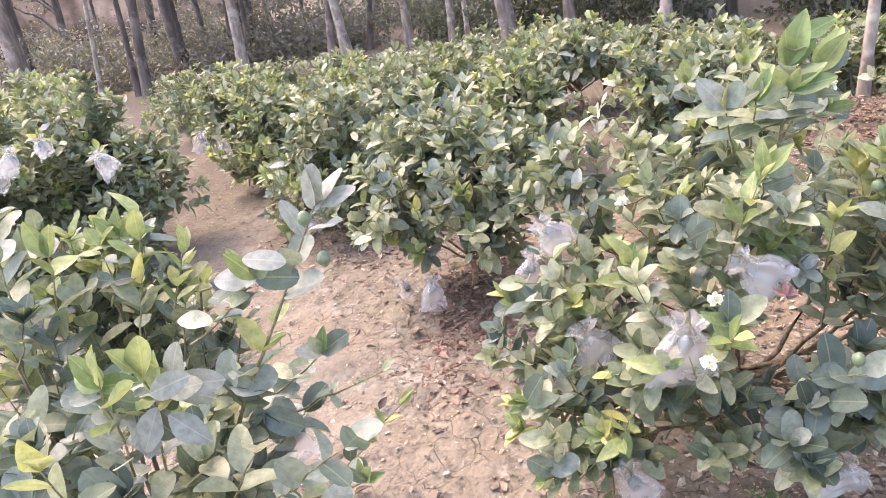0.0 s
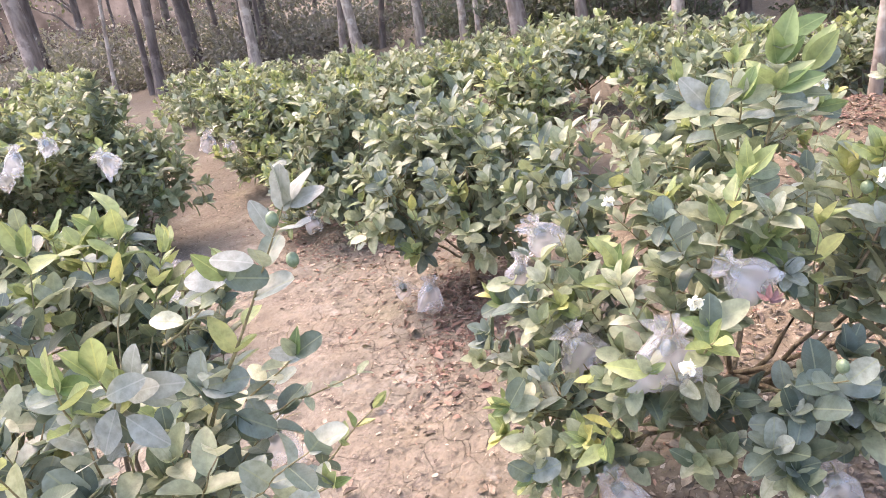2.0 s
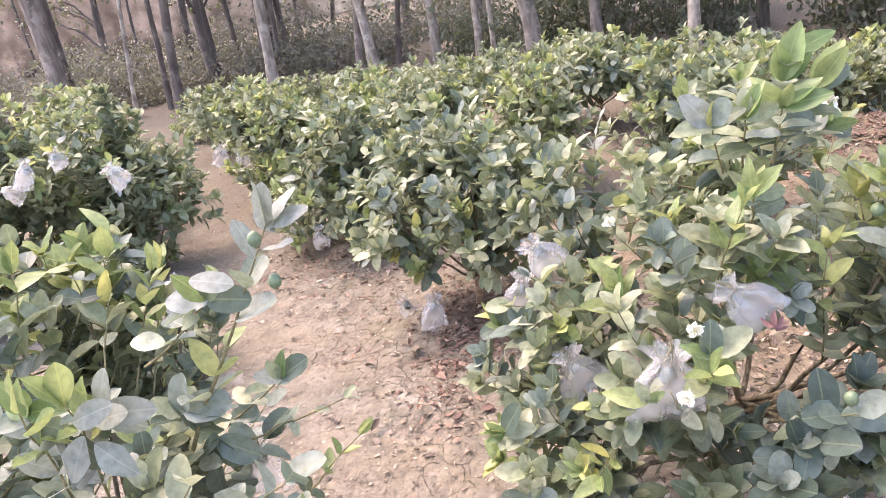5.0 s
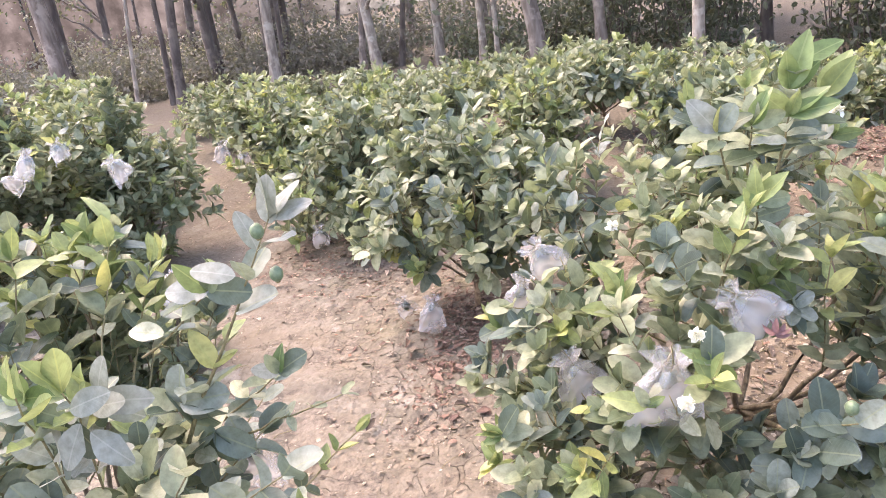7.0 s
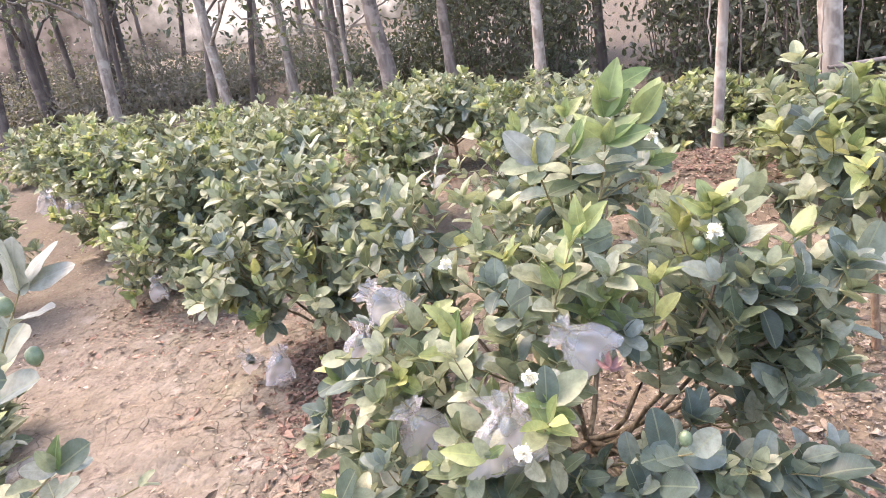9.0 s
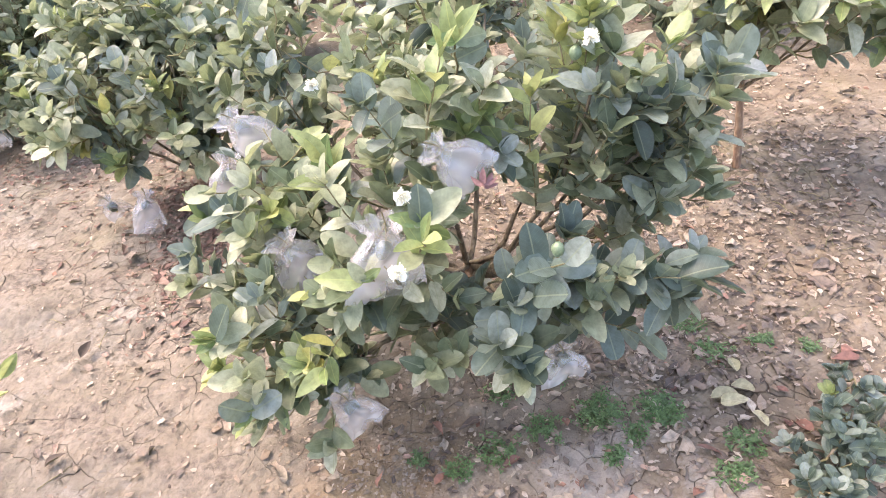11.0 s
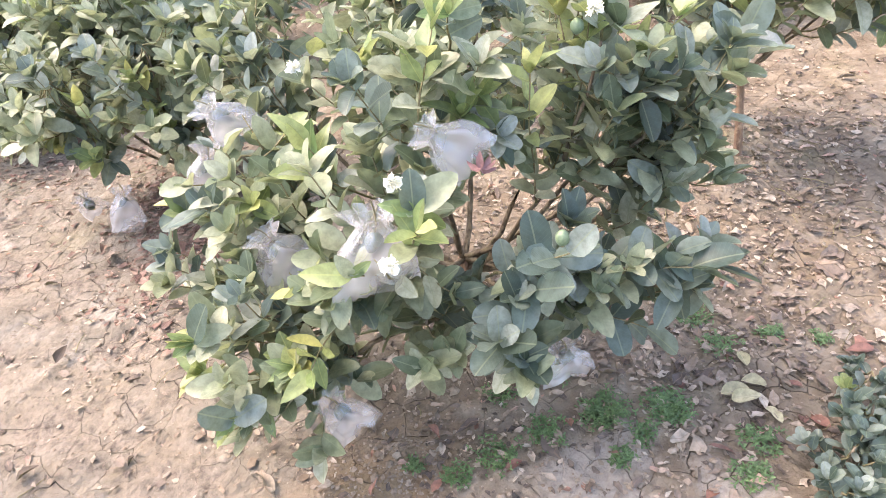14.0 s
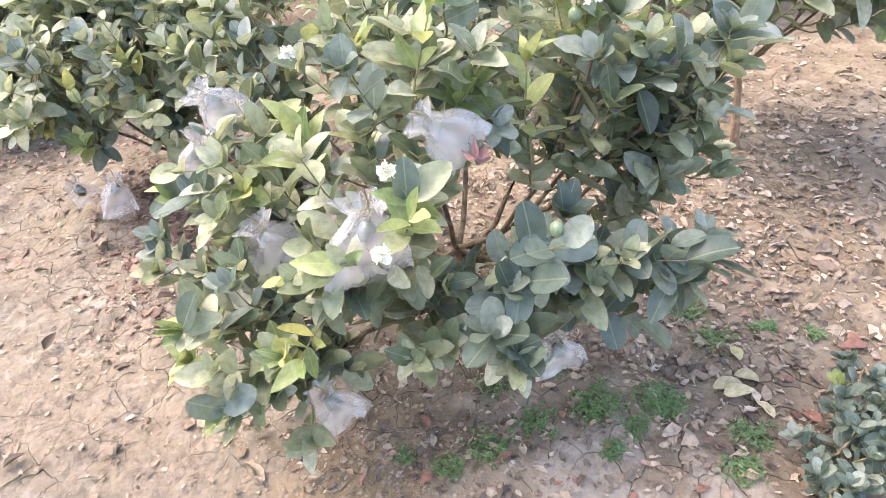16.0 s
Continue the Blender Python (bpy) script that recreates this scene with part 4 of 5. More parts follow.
def shrub(foot, height, width, seed, count, mat):
    """Dark undergrowth: arching stems with loose sprays of leaves."""
    rng = np.random.default_rng(seed)
    root = thing("woodland_shrub", (foot[0], foot[1], 0), "dark leafy shrub in the shaded undergrowth of the wood", "shrub", "undergrowth at the edge of the wood")
    stems = [[], [], 0]
    at, along = [], []
    for s in range(14):
        a, r = rng.uniform(0, 6.28), width * math.sqrt(rng.uniform(0.02, 1))
        end = np.array((math.cos(a) * r, math.sin(a) * r, height * rng.uniform(0.45, 1.0)))
        w = bend((end[0] * 0.25, end[1] * 0.25, -0.05), end, (0, 0, height * 0.15), 8, rng, 0.03)
        tube(w, np.linspace(0.009, 0.003, 8), 5, stems)
        for q in range(count // 14):
            c = w[int(rng.integers(0, 8))] + rng.normal(0, 0.24, 3)
            at.append(c), along.append(unit(rng.normal(0, 1, 3) + (0, 0, -0.3)))
    tagged(child("stem_growth", tube_mesh("stem_growth", stems, bark_dark), root), kind="stuff")
    at, along = np.array(at), np.array(along)
    at[:, 2] = np.maximum(at[:, 2], 0.05)
    v, t, uv = leaf_mass(LEAF_FAR, at, along, unit(rng.normal(0, 0.7, at.shape) + UP * 0.6 - (0, 0.5, 0)), rng.uniform(0.055, 0.13, len(at)), rng)
    tagged(child("foliage", tri_mesh("foliage", v, t, uv, (mat,)), root), kind="stuff")


rng = np.random.default_rng(6)
for i in range(20):
    x = rng.uniform(-15, 1.5)
    woodland_tree((x, rng.uniform(13.5, 21)), rng.uniform(0.04, 0.13), rng.uniform(5.5, 7.5), (rng.normal(0.08, 0.07), 0), 400 + i, bark_dark if x < -3.0 or i % 3 == 0 else bark_grey, 7 if x < -3.0 else 4, x < -3.0, "slender bare tree standing in the hazy wood", 0.25)
rng = np.random.default_rng(5)
for i in range(78):
    s = (i % 26) / 25
    back = i // 26
    x = -14 + 24 * s + rng.normal(0, 0.3)
    y = (14.0 if x < 0 else 14.0 - x * 1.25) + back * 1.6 + rng.uniform(-0.3, 0.8)
    tall = (rng.uniform(0.25, 0.6) if i % 6 else rng.uniform(0.9, 1.5)) if x < -3.6 else (rng.uniform(0.5, 0.9) if x < 1.0 else rng.uniform(2.2, 3.4))
    if (-3.6 < x < 1.0 and i % 2):
        continue
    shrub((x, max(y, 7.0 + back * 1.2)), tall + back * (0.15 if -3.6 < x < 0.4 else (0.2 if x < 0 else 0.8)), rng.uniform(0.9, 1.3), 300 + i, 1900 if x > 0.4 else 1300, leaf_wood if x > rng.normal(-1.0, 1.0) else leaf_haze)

# glowing backdrop beyond the wood: pale haze, bright gap and dim sides in its colour
mist, n, l, p = material("hazy_distance_glow")
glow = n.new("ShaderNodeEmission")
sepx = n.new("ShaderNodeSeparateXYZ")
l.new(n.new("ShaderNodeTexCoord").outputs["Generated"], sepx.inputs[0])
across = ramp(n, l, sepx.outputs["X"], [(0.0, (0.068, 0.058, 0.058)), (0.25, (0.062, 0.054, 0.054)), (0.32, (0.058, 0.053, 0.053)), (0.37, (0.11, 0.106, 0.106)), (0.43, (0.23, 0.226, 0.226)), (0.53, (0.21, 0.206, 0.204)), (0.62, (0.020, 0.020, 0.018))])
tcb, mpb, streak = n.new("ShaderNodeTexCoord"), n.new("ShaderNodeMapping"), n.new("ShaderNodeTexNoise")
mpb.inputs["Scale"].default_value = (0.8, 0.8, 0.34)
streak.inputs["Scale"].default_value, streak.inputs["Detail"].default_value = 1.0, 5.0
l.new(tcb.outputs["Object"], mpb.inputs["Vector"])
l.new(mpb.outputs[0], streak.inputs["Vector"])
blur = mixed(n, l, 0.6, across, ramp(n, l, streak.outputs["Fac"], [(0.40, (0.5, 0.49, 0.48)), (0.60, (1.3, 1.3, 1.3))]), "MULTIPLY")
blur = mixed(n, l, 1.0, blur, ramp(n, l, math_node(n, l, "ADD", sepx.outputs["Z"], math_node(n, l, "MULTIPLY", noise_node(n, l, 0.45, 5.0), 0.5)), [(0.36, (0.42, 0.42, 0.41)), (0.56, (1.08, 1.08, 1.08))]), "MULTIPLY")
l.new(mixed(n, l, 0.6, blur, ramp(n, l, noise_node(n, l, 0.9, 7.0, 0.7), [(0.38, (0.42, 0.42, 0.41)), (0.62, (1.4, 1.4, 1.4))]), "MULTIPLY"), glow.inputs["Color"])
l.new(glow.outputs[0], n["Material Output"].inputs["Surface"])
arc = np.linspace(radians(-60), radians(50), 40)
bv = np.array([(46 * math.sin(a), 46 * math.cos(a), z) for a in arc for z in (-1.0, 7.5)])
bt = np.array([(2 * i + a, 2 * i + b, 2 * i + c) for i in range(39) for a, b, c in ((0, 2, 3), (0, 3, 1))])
tagged(new("backdrop", tri_mesh("backdrop", bv, bt, None, (mist,))), "glowing backdrop of pale hazy far woodland under a white sky", "backdrop", kind="structure")


# ---- bagged fruit, loose fruit and blossom ----
def lump(rings, sides, radius, squash, seed, rough):
    """A closed rounded lump: corners and triangles."""
    v, t = [(0, 0, radius)], []
    for i in range(1, rings):
        a = math.pi * i / rings
        for j in range(sides):
            b = 2 * math.pi * j / sides
            v.append((radius * math.sin(a) * math.cos(b), radius * math.sin(a) * math.sin(b), radius * math.cos(a)))
    v.append((0, 0, -radius))
    end = len(v) - 1
    for j in range(sides):
        k = (j + 1) % sides
        t += [(0, 1 + j, 1 + k), (end, end - sides + k, end - sides + j)]
        for i in range(rings - 2):
            p, q = 1 + i * sides, 1 + (i + 1) * sides
            t += [(p + j, q + j, p + k), (p + k, q + j, q + k)]
    v = np.array(v)
    if rough:
        v = np.array([np.array(p) * (1 + rough * noise.noise((p[0] / radius * 1.5 + seed, p[1] / radius * 1.5, p[2] / radius * 1.5))) for p in v])
    return v * np.array(squash), np.array(t)


def fruit_mesh(radius, mat):
    v, t = lump(10, 14, radius, (0.92, 0.92, 1.08), 3.0, 0.06)
    return tri_mesh("fruit", v, t, None, (mat,))


FRUIT, BAGGED = fruit_mesh(0.017, fruit_mat), fruit_mesh(0.017, shrunk_mat)
v, t = lump(4, 6, 0.006, (1, 1, 0.8), 9, 0.3)
CALYX = tri_mesh("calyx", v, t, None, (bark_twig,))


def guava(root, o, place):
    f = child("fruit", FRUIT, root, "small unripe green guava")
    f.location, f.scale = Vector(np.array(place) - o), (0.85, 0.85, 0.85)
    c = child("calyx", CALYX, f)
    c.location = (0, 0, -0.018)


def fruit_bag(place, tall, wide, turn, tilt, seed, label="crumpled clear polythene bag tied over a young guava"):
    """A thin bag gathered at its neck over a fruit; place is its middle."""
    rng = np.random.default_rng(seed)
    root = thing("fruit_bag", place, label, "bag", "bags on the fruit")
    root.rotation_euler = (radians(tilt[0]), radians(tilt[1]), radians(turn))
    rings, sides = 22, 36
    v, t = [], []
    sway, lean = rng.normal(0, 0.18), rng.normal(0, 0.12)
    for i in range(rings):
        u = i / (rings - 1)
        z = tall * (0.5 - u)
        r = np.interp(u, (0, 0.08, 0.17, 0.24, 0.42, 0.7, 1.0), (0.62, 0.50, 0.27, 0.40, 0.78, 1.0, 1.04)) * wide / 2
        flat = np.interp(u, (0, 0.17, 0.24, 0.42, 0.7, 1.0), (0.75, 0.9, 1.0, 0.62, 0.28, 0.05))
        pleat = np.interp(u, (0, 0.2, 0.5, 1.0), (0.30, 0.22, 0.10, 0.03))
        for j in range(sides):
            b = 2 * math.pi * j / sides
            c, d = math.cos(b), math.sin(b)
            # a flat bag: its seams run down both sides
            c = math.copysign(abs(c) ** (1.0 - 0.45 * u), c)
            w = 1 + 0.26 * noise.noise((c * 1.3 + seed * 7, d * 1.3, u * 2.2)) + pleat * math.cos(b * 7 + seed)
            dz = tall * (0.16 * noise.noise((c * 1.6, d * 1.2 + seed * 3, u * 1.5)) * (0.3 + u))
            fold = 0.10 * wide * noise.noise((c * 2.2 + seed, u * 3.1, seed * 0.7)) * (0.3 + u)
            v.append((r * w * c + sway * wide * max(u - 0.2, 0) ** 1.5, r * w * flat * d + fold + lean * wide * u, z + dz))
    for i in range(rings - 1):
        for j in range(sides):
            p, q = i * sides + j, i * sides + (j + 1) % sides
            t += [(p, p + sides, q), (q, p + sides, q + sides)]
    child("film", tri_mesh("film", v, t, None, (film_mat,)), root)
    bag = [[], [], 0]
    ring = [(0.011 * math.cos(a), 0.011 * math.sin(a), tall * 0.33) for a in np.linspace(0, 6.6, 16)]
    tube(ring, np.full(16, 0.0012), 5, bag)
    child("tie", tube_mesh("tie", bag, tie_mat), root)
    bag = [[], [], 0]
    tube(bend((0, 0, tall * 0.62), (0.004, 0, tall * 0.16), (0.006, 0, 0), 6, rng), np.full(6, 0.0016), 5, bag)
    child("stalk", tube_mesh("stalk", bag, bark_twig), root)
    f = child("fruit", BAGGED, root, "dark green guava inside the bag")
    f.location, f.scale = (0.004, 0, tall * 0.08), (1.25, 1.25, 1.3)
    c = child("calyx", CALYX, f, "dark dried flower end")
    c.location = (0, 0, -0.018)
    return root


for k, (place, tall, wide, turn, tilt) in enumerate(BAGS):
    fruit_bag(place, tall, wide, turn, tilt, 700 + k)

for root, o, place in ((left, left_o, (0.10, 1.28, 1.15)), (left, left_o, (0.08, 1.29, 1.235)), (front, front_o, (1.15, 1.33, 0.73)), (front, front_o, (1.565, 1.50, 0.89)),
                       (front, front_o, (1.60, 1.51, 0.885)), (front, front_o, (0.70, 1.62, 0.46)), (front, front_o, (1.30, 1.60, 1.00))):
    guava(root, o, place)
# the broad pale leaves at the end of the long shoot
for k, (at, along, nrm, size) in enumerate((((0.10, 1.31, 1.24), (0.12, -0.05, 0.95), (-0.25, -0.9, 0.2), 0.095), ((0.11, 1.31, 1.25), (0.85, 0.1, 0.35), (-0.2, -0.6, 0.8), 0.08), ((0.04, 1.24, 1.17), (-0.75, -0.1, 0.3), (0.1, -0.6, 0.8), 0.085),
                             ((-0.14, 0.97, 1.06), (-0.45, -0.35, -0.8), (0.1, -0.75, 0.6), 0.085), ((-0.12, 0.98, 1.08), (0.7, -0.2, 0.25), (-0.3, -0.7, 0.6), 0.075),
                             ((-0.13, 0.95, 1.10), (0.8, -0.1, 0.35), (-0.2, -0.8, 0.5), 0.08), ((-0.12, 0.96, 1.05), (0.6, -0.2, -0.45), (-0.1, -0.8, 0.6), 0.085))):
    leaf_object(left, LEAVES["pale"][k % 3], np.array(at) - left_o, along, np.array(nrm, float), size, "broad leaf turned to the light, its brightness put into the pale colour")


def flower(root, o, place, size, seed):
    rng = np.random.default_rng(seed)
    at = np.array(place) - o
    face = unit(np.array((-0.1, -0.7, 0.6)) + rng.normal(0, 0.25, 3))
    side = unit(np.cross(face, (0.2, 0.1, 1)))
    k = 7
    ang = np.arange(k) * 2 * math.pi / k * 2.0 + rng.normal(0, 0.3, k)
    along = unit(np.cos(ang)[:, None] * side + np.sin(ang)[:, None] * np.cross(face, side) + face * rng.uniform(0.0, 0.9, k)[:, None])
    v, t, uv = leaf_mass(leaf_template((0.2, 0.5, 0.85), (0.75, 1.0, 0.9), 0.95), np.tile(at, (k, 1)), along, unit(face + rng.normal(0, 0.4, (k, 3))), size * rng.uniform(0.42, 0.68, k), rng, 0.4, 0.9)
    f = child("flower", tri_mesh("flower", v, t, uv, (petal_mat,)), root, "white guava blossom")
    bag = [[], [], 0]
    for q in range(70):
        d = unit(face + rng.normal(0, 0.55, 3))
        tube(np.stack([at, at + d * size * 0.26, at + d * size * rng.uniform(0.45, 0.75)]), (0.0004, 0.0004, 0.0013), 4, bag)
    st = child("stamen_tuft", tube_mesh("stamen_tuft", bag, stamen_mat), f)
    tagged(st, kind="stuff")


for k, place in enumerate(((0.84, 1.31, 0.78), (0.88, 1.40, 0.88), (0.77, 1.86, 0.94), (1.30, 1.53, 1.05), (1.31, 1.88, 1.17), (0.60, 1.50, 0.45))):
    flower(front, front_o, place, 0.029 if k < 5 else 0.016, 740 + k)
# a withered bloom on the bag and a dry one among the leaves
for place, turn in (((1.05, 1.46, 0.83), 30),):
    rngw = np.random.default_rng(int(turn))
    d = unit(rngw.normal(0, 1, (7, 3)) + (0, 0, -0.4))
    v, t, uv = leaf_mass(LEAF_MID, np.tile(np.array(place) - front_o, (7, 1)), d, unit(rngw.normal(0, 1, (7, 3))), np.full(7, 0.030), rngw, 0.7, 0.9)
    child("withered_bloom", tri_mesh("withered_bloom", v, t, uv, (bloom_mat,)), front, "dry red-brown withered bloom")

# ---- small plants on the ground ----
guava_bush((1.72, 1.12), [(1.72, 1.12, 0.12, 0.09, 11), (1.81, 1.18, 0.15, 0.09, 11), (1.65, 1.06, 0.08, 0.07, 7), (1.87, 1.12, 0.12, 0.09, 9), (1.93, 1.30, 0.10, 0.07, 7)], "small blue-green seedling shrub on the littered ground", 90, 0.042, 120, (0.8, 0.4), fork=0.04, trunk=0.006, young=0.05, dark=1.0, group="")


def clover_patch(place, wide, count, seed):
    rng = np.random.default_rng(seed)
    r = wide * np.sqrt(rng.uniform(0, 1, count)) * rng.uniform(0.5, 1.3, count)
    a = rng.uniform(0, 6.283, count)
    c = np.stack([r * np.cos(a), r * np.sin(a), np.zeros(count)], 1)
    c[:, 2] = [ground_height(place[0] + q[0], place[1] + q[1]) for q in c]
    c[:, 2] += rng.uniform(0.003, 0.016, count)
    root = thing("clover_patch", (place[0], place[1], 0), "low patch of small green clover on bare earth", "weed", "clover on the ground")
    tagged(root, kind="stuff")
    at = np.repeat(c, 3, 0)
    spin = np.repeat(rng.uniform(0, 6.283, count), 3) + np.tile(np.arange(3) * 2.094, count)
    along = unit(np.stack([np.cos(spin), np.sin(spin), rng.normal(0.1, 0.25, len(spin))], 1))
    v, t, uv = leaf_mass(LEAF_MID, at, along, unit(rng.normal(0, 0.25, at.shape) + UP), rng.uniform(0.007, 0.0125, len(at)), rng, 0.2, 0.1)
    tagged(child("clover_leaf_mass", tri_mesh("clover_leaf_mass", v, t, uv, (clover_green,)), root), kind="stuff")
    bag = [[], [], 0]
    for q in c[::3]:
        tube(np.stack([q * (1, 1, 0.1), q]), (0.0008, 0.0006), 3, bag)
    tagged(child("clover_stalk_mass", tube_mesh("clover_stalk_mass", bag, clover_green), root), kind="stuff")


for k, (x, y, wide, count) in enumerate(((1.47, 1.43, 0.10, 330), (1.32, 1.48, 0.11, 280), (1.16, 1.48, 0.10, 120), (1.30, 1.34, 0.05, 70), (1.25, 1.64, 0.08, 80), (1.09, 1.63, 0.08, 80), (1.73, 1.75, 0.11, 130), (1.88, 1.59, 0.06, 70),
                                          (1.74, 1.61, 0.10, 90), (1.63, 1.28, 0.09, 110), (1.02, 1.45, 0.10, 110), (1.54, 1.19, 0.08, 90), (1.53, 1.76, 0.06, 60), (2.00, 1.53, 0.05, 50), (0.91, 1.43, 0.07, 80), (1.38, 1.38, 0.06, 60), (0.82, 1.50, 0.05, 50))):
    clover_patch((x, y), wide * 0.58, count, 800 + k)


# ---- fallen leaves, clods and twigs ----
def fallen_leaf(place, size, turn, meshes, label, seed):
    rng = np.random.default_rng(seed)
    ob = new("fallen_leaf", meshes[seed % len(meshes)])
    ob.location = (place[0], place[1], ground_height(*place) + 0.014)
    ob.rotation_euler = (rng.normal(0, 0.25), rng.normal(0, 0.2), radians(turn))
    ob.scale = (size * 0.78, size * 0.78, size * 0.78)
    tagged(ob, label, "leaf", "fallen leaves")


BROWN = leaf_meshes("fallen_leaf", leaf_brown, 4, 23, 0.9, 0.9, LEAF_DRY)
RED, STRAW = leaf_meshes("fallen_leaf", leaf_red, 4, 21, 0.6, 0.6, LEAF_DRY), leaf_meshes("fallen_leaf", leaf_straw, 4, 22, 0.9, 0.5, LEAF_FINE)
for k, (x, y, size, turn) in enumerate(((1.56, 1.50, 0.065, 200), (1.22, 1.46, 0.06, 80), (1.07, 1.41, 0.075, 190), (1.54, 1.25, 0.09, 150), (2.05, 1.46, 0.11, 20), (2.09, 1.44, 0.10, 170), (1.61, 1.69, 0.08, 165), (1.83, 1.39, 0.06, 130),
                                          (0.88, 1.59, 0.065, 300), (1.42, 1.18, 0.07, 20), (1.81, 1.26, 0.08, 110), (1.76, 1.29, 0.07, 60), (0.99, 1.54, 0.06, 40), (1.70, 2.00, 0.08, 60), (0.84, 1.40, 0.06, 40))):
    fallen_leaf((x, y), size, turn, RED, "curled red-brown fallen leaf on the earth", k)
for k, (x, y, size, turn) in enumerate(((1.745, 1.50, 0.075, 75), (1.70, 1.46, 0.085, 330), (1.62, 1.43, 0.10, 350), (1.63, 1.40, 0.085, 330), (1.70, 1.36, 0.07, 280))):
    fallen_leaf((x, y), size, turn, STRAW, "dry straw-coloured fallen leaf in a small heap", k)

for k, (x, y, size, turn) in enumerate(((0.16, 2.39, 0.09, 20), (0.20, 2.42, 0.07, 130), (0.03, 2.34, 0.06, 70), (-0.17, 2.26, 0.09, 60), (-0.36, 2.36, 0.06, 110), (-0.20, 1.83, 0.08, 30), (0.11, 1.80, 0.05, 200), (0.02, 2.14, 0.05, 80), (-0.30, 2.75, 0.06, 10), (-0.12, 3.0, 0.05, 50), (-0.55, 3.3, 0.05, 170), (0.05, 2.62, 0.06, 120))):
    fallen_leaf((x, y), size, turn, BROWN, "curled dark brown fallen leaf on the pale path", k)

rng = np.random.default_rng(8)


def scatter(count, place, spread):
    p = rng.normal(0, 1, (count, 2)) * np.array(spread) + np.array(place)
    return p[(np.hypot(p[:, 0] - place[0], p[:, 1] - place[1]) < 3.2 * max(spread))]


def litter(name, label, pts, sizes, mat, shape=LEAF_DRY):
    at = np.array([(x, y, ground_height(x, y) + 0.008) for x, y in pts])
    spin = rng.uniform(0, 6.283, len(at))
    along = unit(np.stack([np.cos(spin), np.sin(spin), rng.normal(0.03, 0.12, len(at))], 1))
    v, t, uv = leaf_mass(shape, at, along, unit(rng.normal(0, 0.3, at.shape) + UP), sizes, rng, 0.35, 0.2)
    v = v + rng.normal(0, 0.055, v.shape) * np.repeat(sizes, len(v) // len(sizes))[:, None] * (1, 1, 0.8)
    tagged(new(name, tri_mesh(name, v, t, uv, (mat,))), label, "leaf litter", kind="stuff")


pts = np.concatenate([scatter(8200, (2.1, 2.4), (0.85, 0.7)), scatter(1500, (1.5, 1.6), (0.45, 0.35)), scatter(500, (-0.6, 4.2), (0.5, 0.5)), scatter(900, (2.6, 4.5), (0.6, 0.5)), scatter(500, (-2.2, 5.6), (0.9, 1.1)), scatter(500, (1.3, 6.0), (0.6, 0.5)), scatter(250, (-0.5, 1.6), (0.5, 0.5))])
litter("leaf_litter", "dry brown and grey fallen leaves strewn over the earth", pts, rng.gamma(2.2, 0.0083, len(pts)) + 0.006, leaf_litter)
pts = np.concatenate([scatter(1500, (0.22, 3.05), (0.17, 0.24)), scatter(900, (-0.6, 4.1), (0.4, 0.4)), scatter(2400, (2.65, 4.65), (0.4, 0.35)), scatter(600, (1.3, 6.1), (0.5, 0.4)), scatter(160, (0.1, 2.6), (0.1, 0.2))])
litter("leaf_mulch", "thick red-brown leaf mulch round the stems of the bushes", pts, rng.gamma(3.0, 0.007, len(pts)) + 0.006, leaf_rust, LEAF_BIT)
pts = np.concatenate([scatter(1900, (-0.5, 3.2), (1.0, 1.3)), scatter(600, (0.2, 2.2), (0.45, 0.5)), scatter(1500, (1.6, 1.6), (0.5, 0.4)), scatter(700, (-2.3, 5.8), (0.6, 1.4))])
litter("leaf_flakes", "small brown flakes of broken leaves on the path", pts, rng.gamma(2.0, 0.0050, len(pts)) + 0.005, leaf_litter, LEAF_BIT)

pts = np.concatenate([scatter(900, (0.0, 2.6), (0.9, 1.1)), scatter(1500, (0.76, 1.45), (0.16, 0.14)), scatter(450, (0.3, 1.8), (0.35, 0.35)), scatter(2200, (1.6, 1.8), (0.55, 0.5)), scatter(700, (-1.4, 4.2), (0.9, 1.0))])
lv, lt = lump(3, 5, 1.0, (1, 1, 0.36), 0, 0)
size = rng.gamma(1.2, 0.0022, len(pts)) + 0.0012
ang = rng.uniform(0, 6.283, len(pts))
ca, sa = np.cos(ang)[:, None], np.sin(ang)[:, None]
jit = lv[None] * rng.uniform(0.5, 1.4, (len(pts), len(lv), 3))
cv = np.stack([jit[..., 0] * ca - jit[..., 1] * sa, jit[..., 0] * sa + jit[..., 1] * ca, jit[..., 2]], -1) * size[:, None, None]
cv += np.array([(x, y, ground_height(x, y) + s * 0.25) for (x, y), s in zip(pts, size)])[:, None]
ct = (lt[None] + (np.arange(len(pts)) * len(lv))[:, None, None]).reshape(-1, 3)
tagged(new("soil_clods", tri_mesh("soil_clods", cv.reshape(-1, 3), ct, None, (clod,), smooth=False)), "crumbled lumps of dry earth on the path", "soil", kind="stuff")

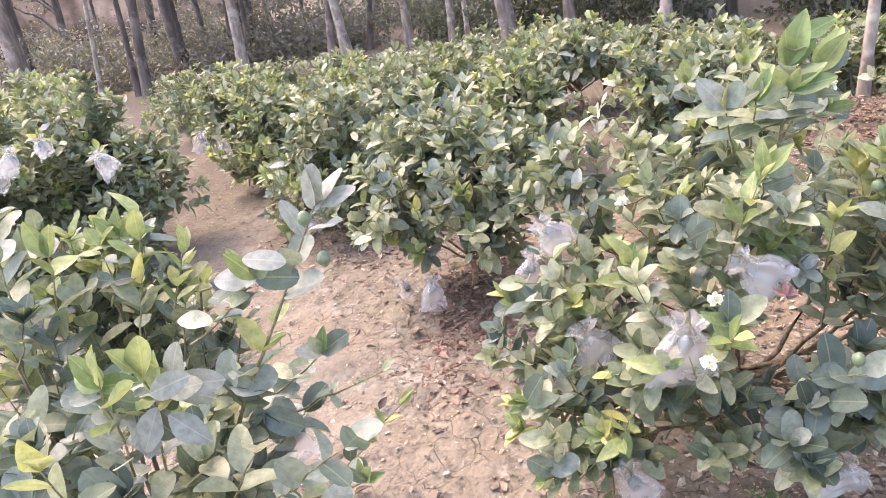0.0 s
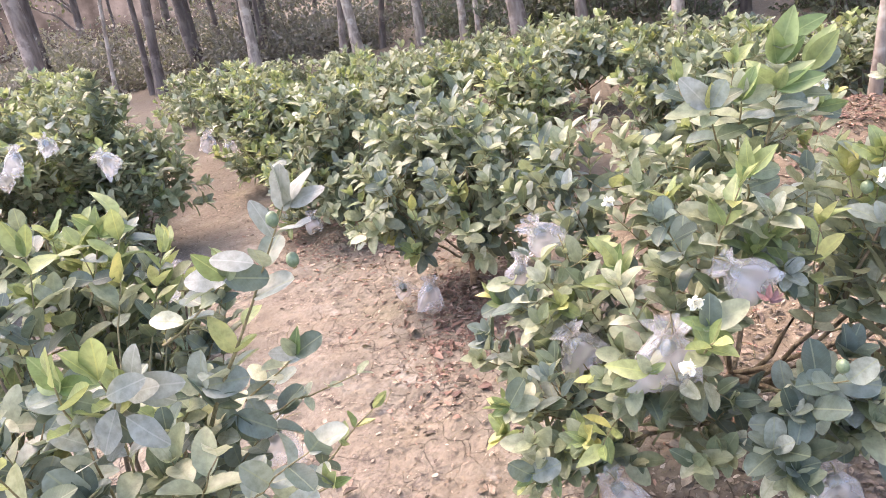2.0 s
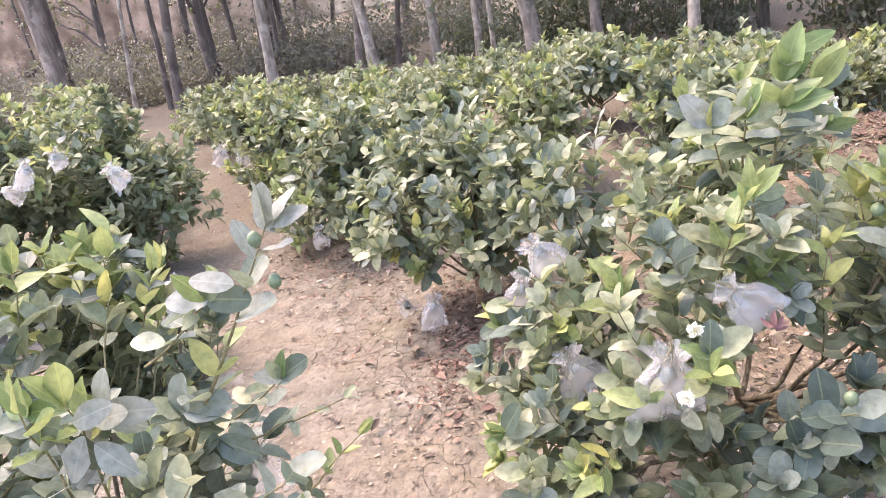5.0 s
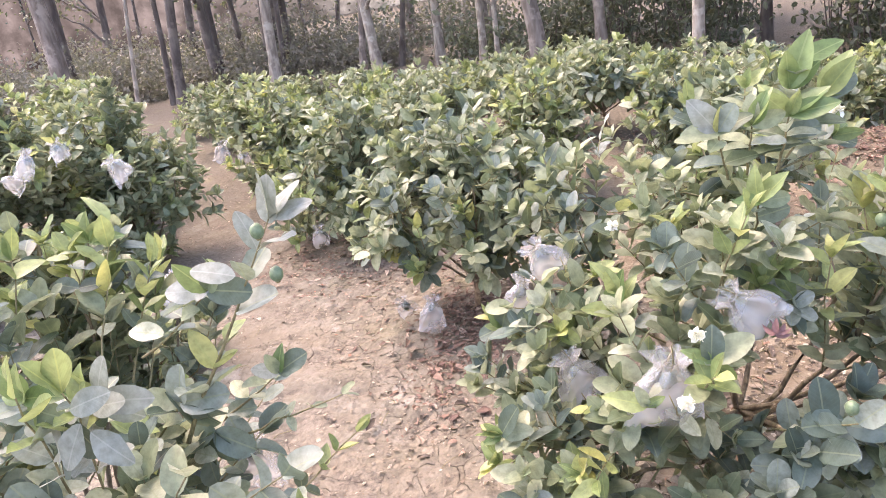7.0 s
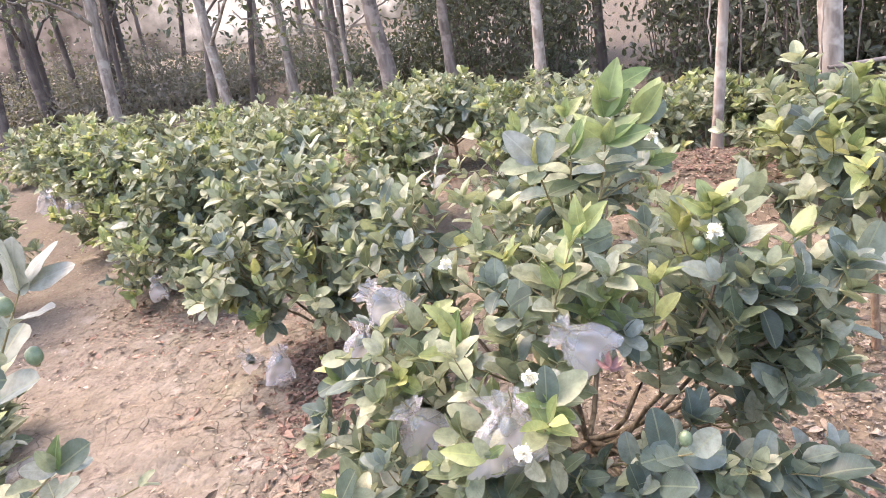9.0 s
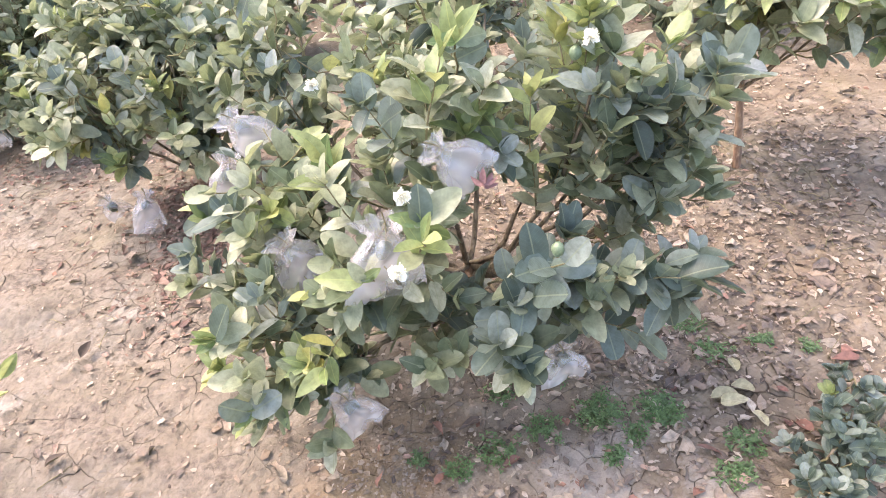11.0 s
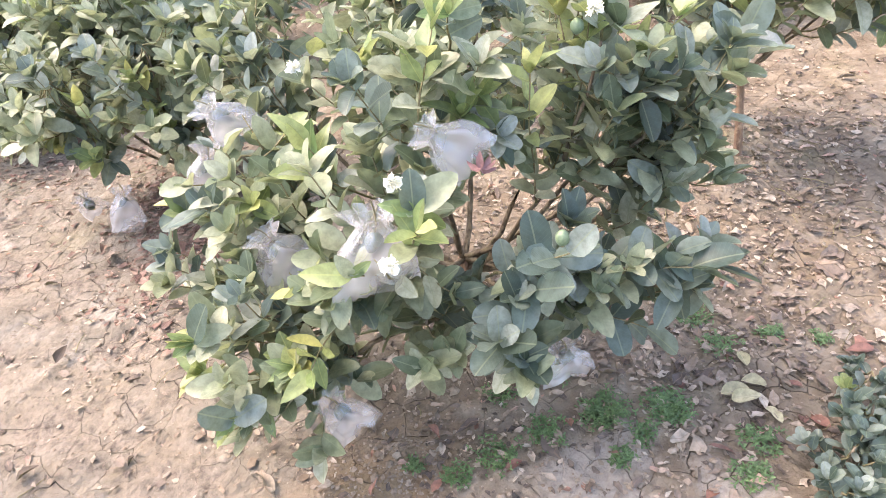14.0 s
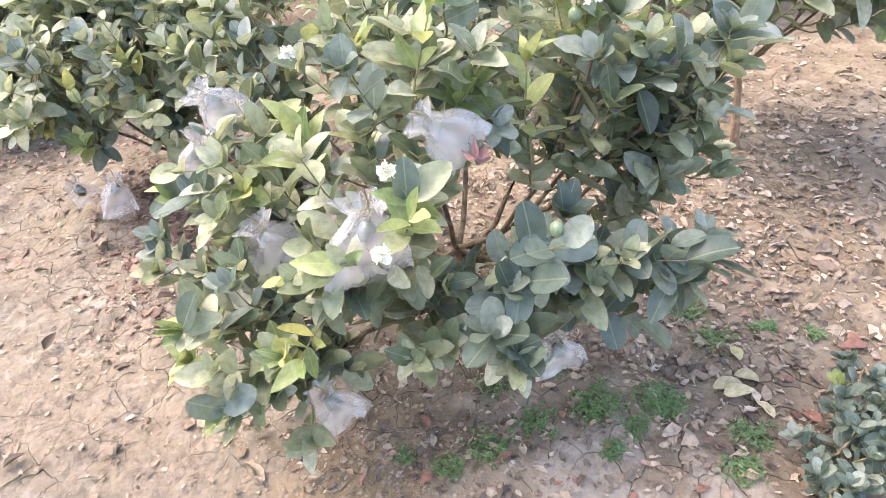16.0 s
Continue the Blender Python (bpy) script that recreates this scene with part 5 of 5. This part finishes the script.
pts = np.concatenate([scatter(40, (0.2, 2.8), (0.8, 0.9)), scatter(160, (1.8, 2.3), (0.7, 0.6))])
bag = [[], [], 0]
for x, y in pts:
    a, ln = rng.uniform(0, 6.283), rng.uniform(0.03, 0.12)
    z = ground_height(x, y) + 0.005
    tube(bend((x, y, z), (x + ln * math.cos(a), y + ln * math.sin(a), z + rng.uniform(0, 0.01)), (0, 0, 0.004), 4, rng, 0.003), np.full(4, rng.uniform(0.0008, 0.002)), 4, bag)
tagged(new("twig_litter", tube_mesh("twig_litter", bag, bark_twig)), "dead twigs and grass stalks lying on the earth", "twigs", kind="stuff")


# ---- vines and a rail at the edge of the wood ----
def vine(a, b, sag, seed):
    rngv = np.random.default_rng(seed)
    lb = [[], [], 0]
    root = thing("vine", a, "thin bare vine hanging down a tree trunk", "vine", "vines on the trunks")
    tube(bend((0, 0, 0), np.array(b) - np.array(a), sag, 12, rngv, 0.004), np.full(12, 0.006), 5, lb)
    child("stem", tube_mesh("stem", lb, bark_grey), root)


for k, (a, b, sag) in enumerate((((3.06, 5.00, 1.5), (3.10, 5.00, 0.62), (0.03, 0, 0)), ((2.92, 5.0, 1.4), (2.90, 5.0, 0.8), (-0.02, 0, 0)), ((3.05, 5.0, 1.2), (3.28, 5.02, 0.98), (0.10, 0, 0.08)), ((3.75, 5.4, 1.6), (3.82, 5.4, 0.75), (-0.05, 0, 0)),
                                ((4.33, 5.58, 1.5), (4.35, 5.58, 0.3), (0.02, 0, 0)), ((4.10, 5.6, 1.3), (4.08, 5.6, 0.4), (-0.02, 0, 0)), ((2.2, 8.4, 2.0), (2.3, 8.4, 1.2), (0.05, 0, 0)))):
    vine(a, b, sag, 900 + k)
rail = thing("bamboo_rail", (4.2, 5.55, 0.52), "weathered bamboo rail tied to a tree trunk", "rail")
bag = [[], [], 0]
tube(bend((-0.1, 0, 0), (2.2, -0.1, 0.1), (0, 0, -0.02), 14, np.random.default_rng(3), 0.004), np.full(14, 0.016), 8, bag)
child("pole", tube_mesh("pole", bag, bark_grey), rail)
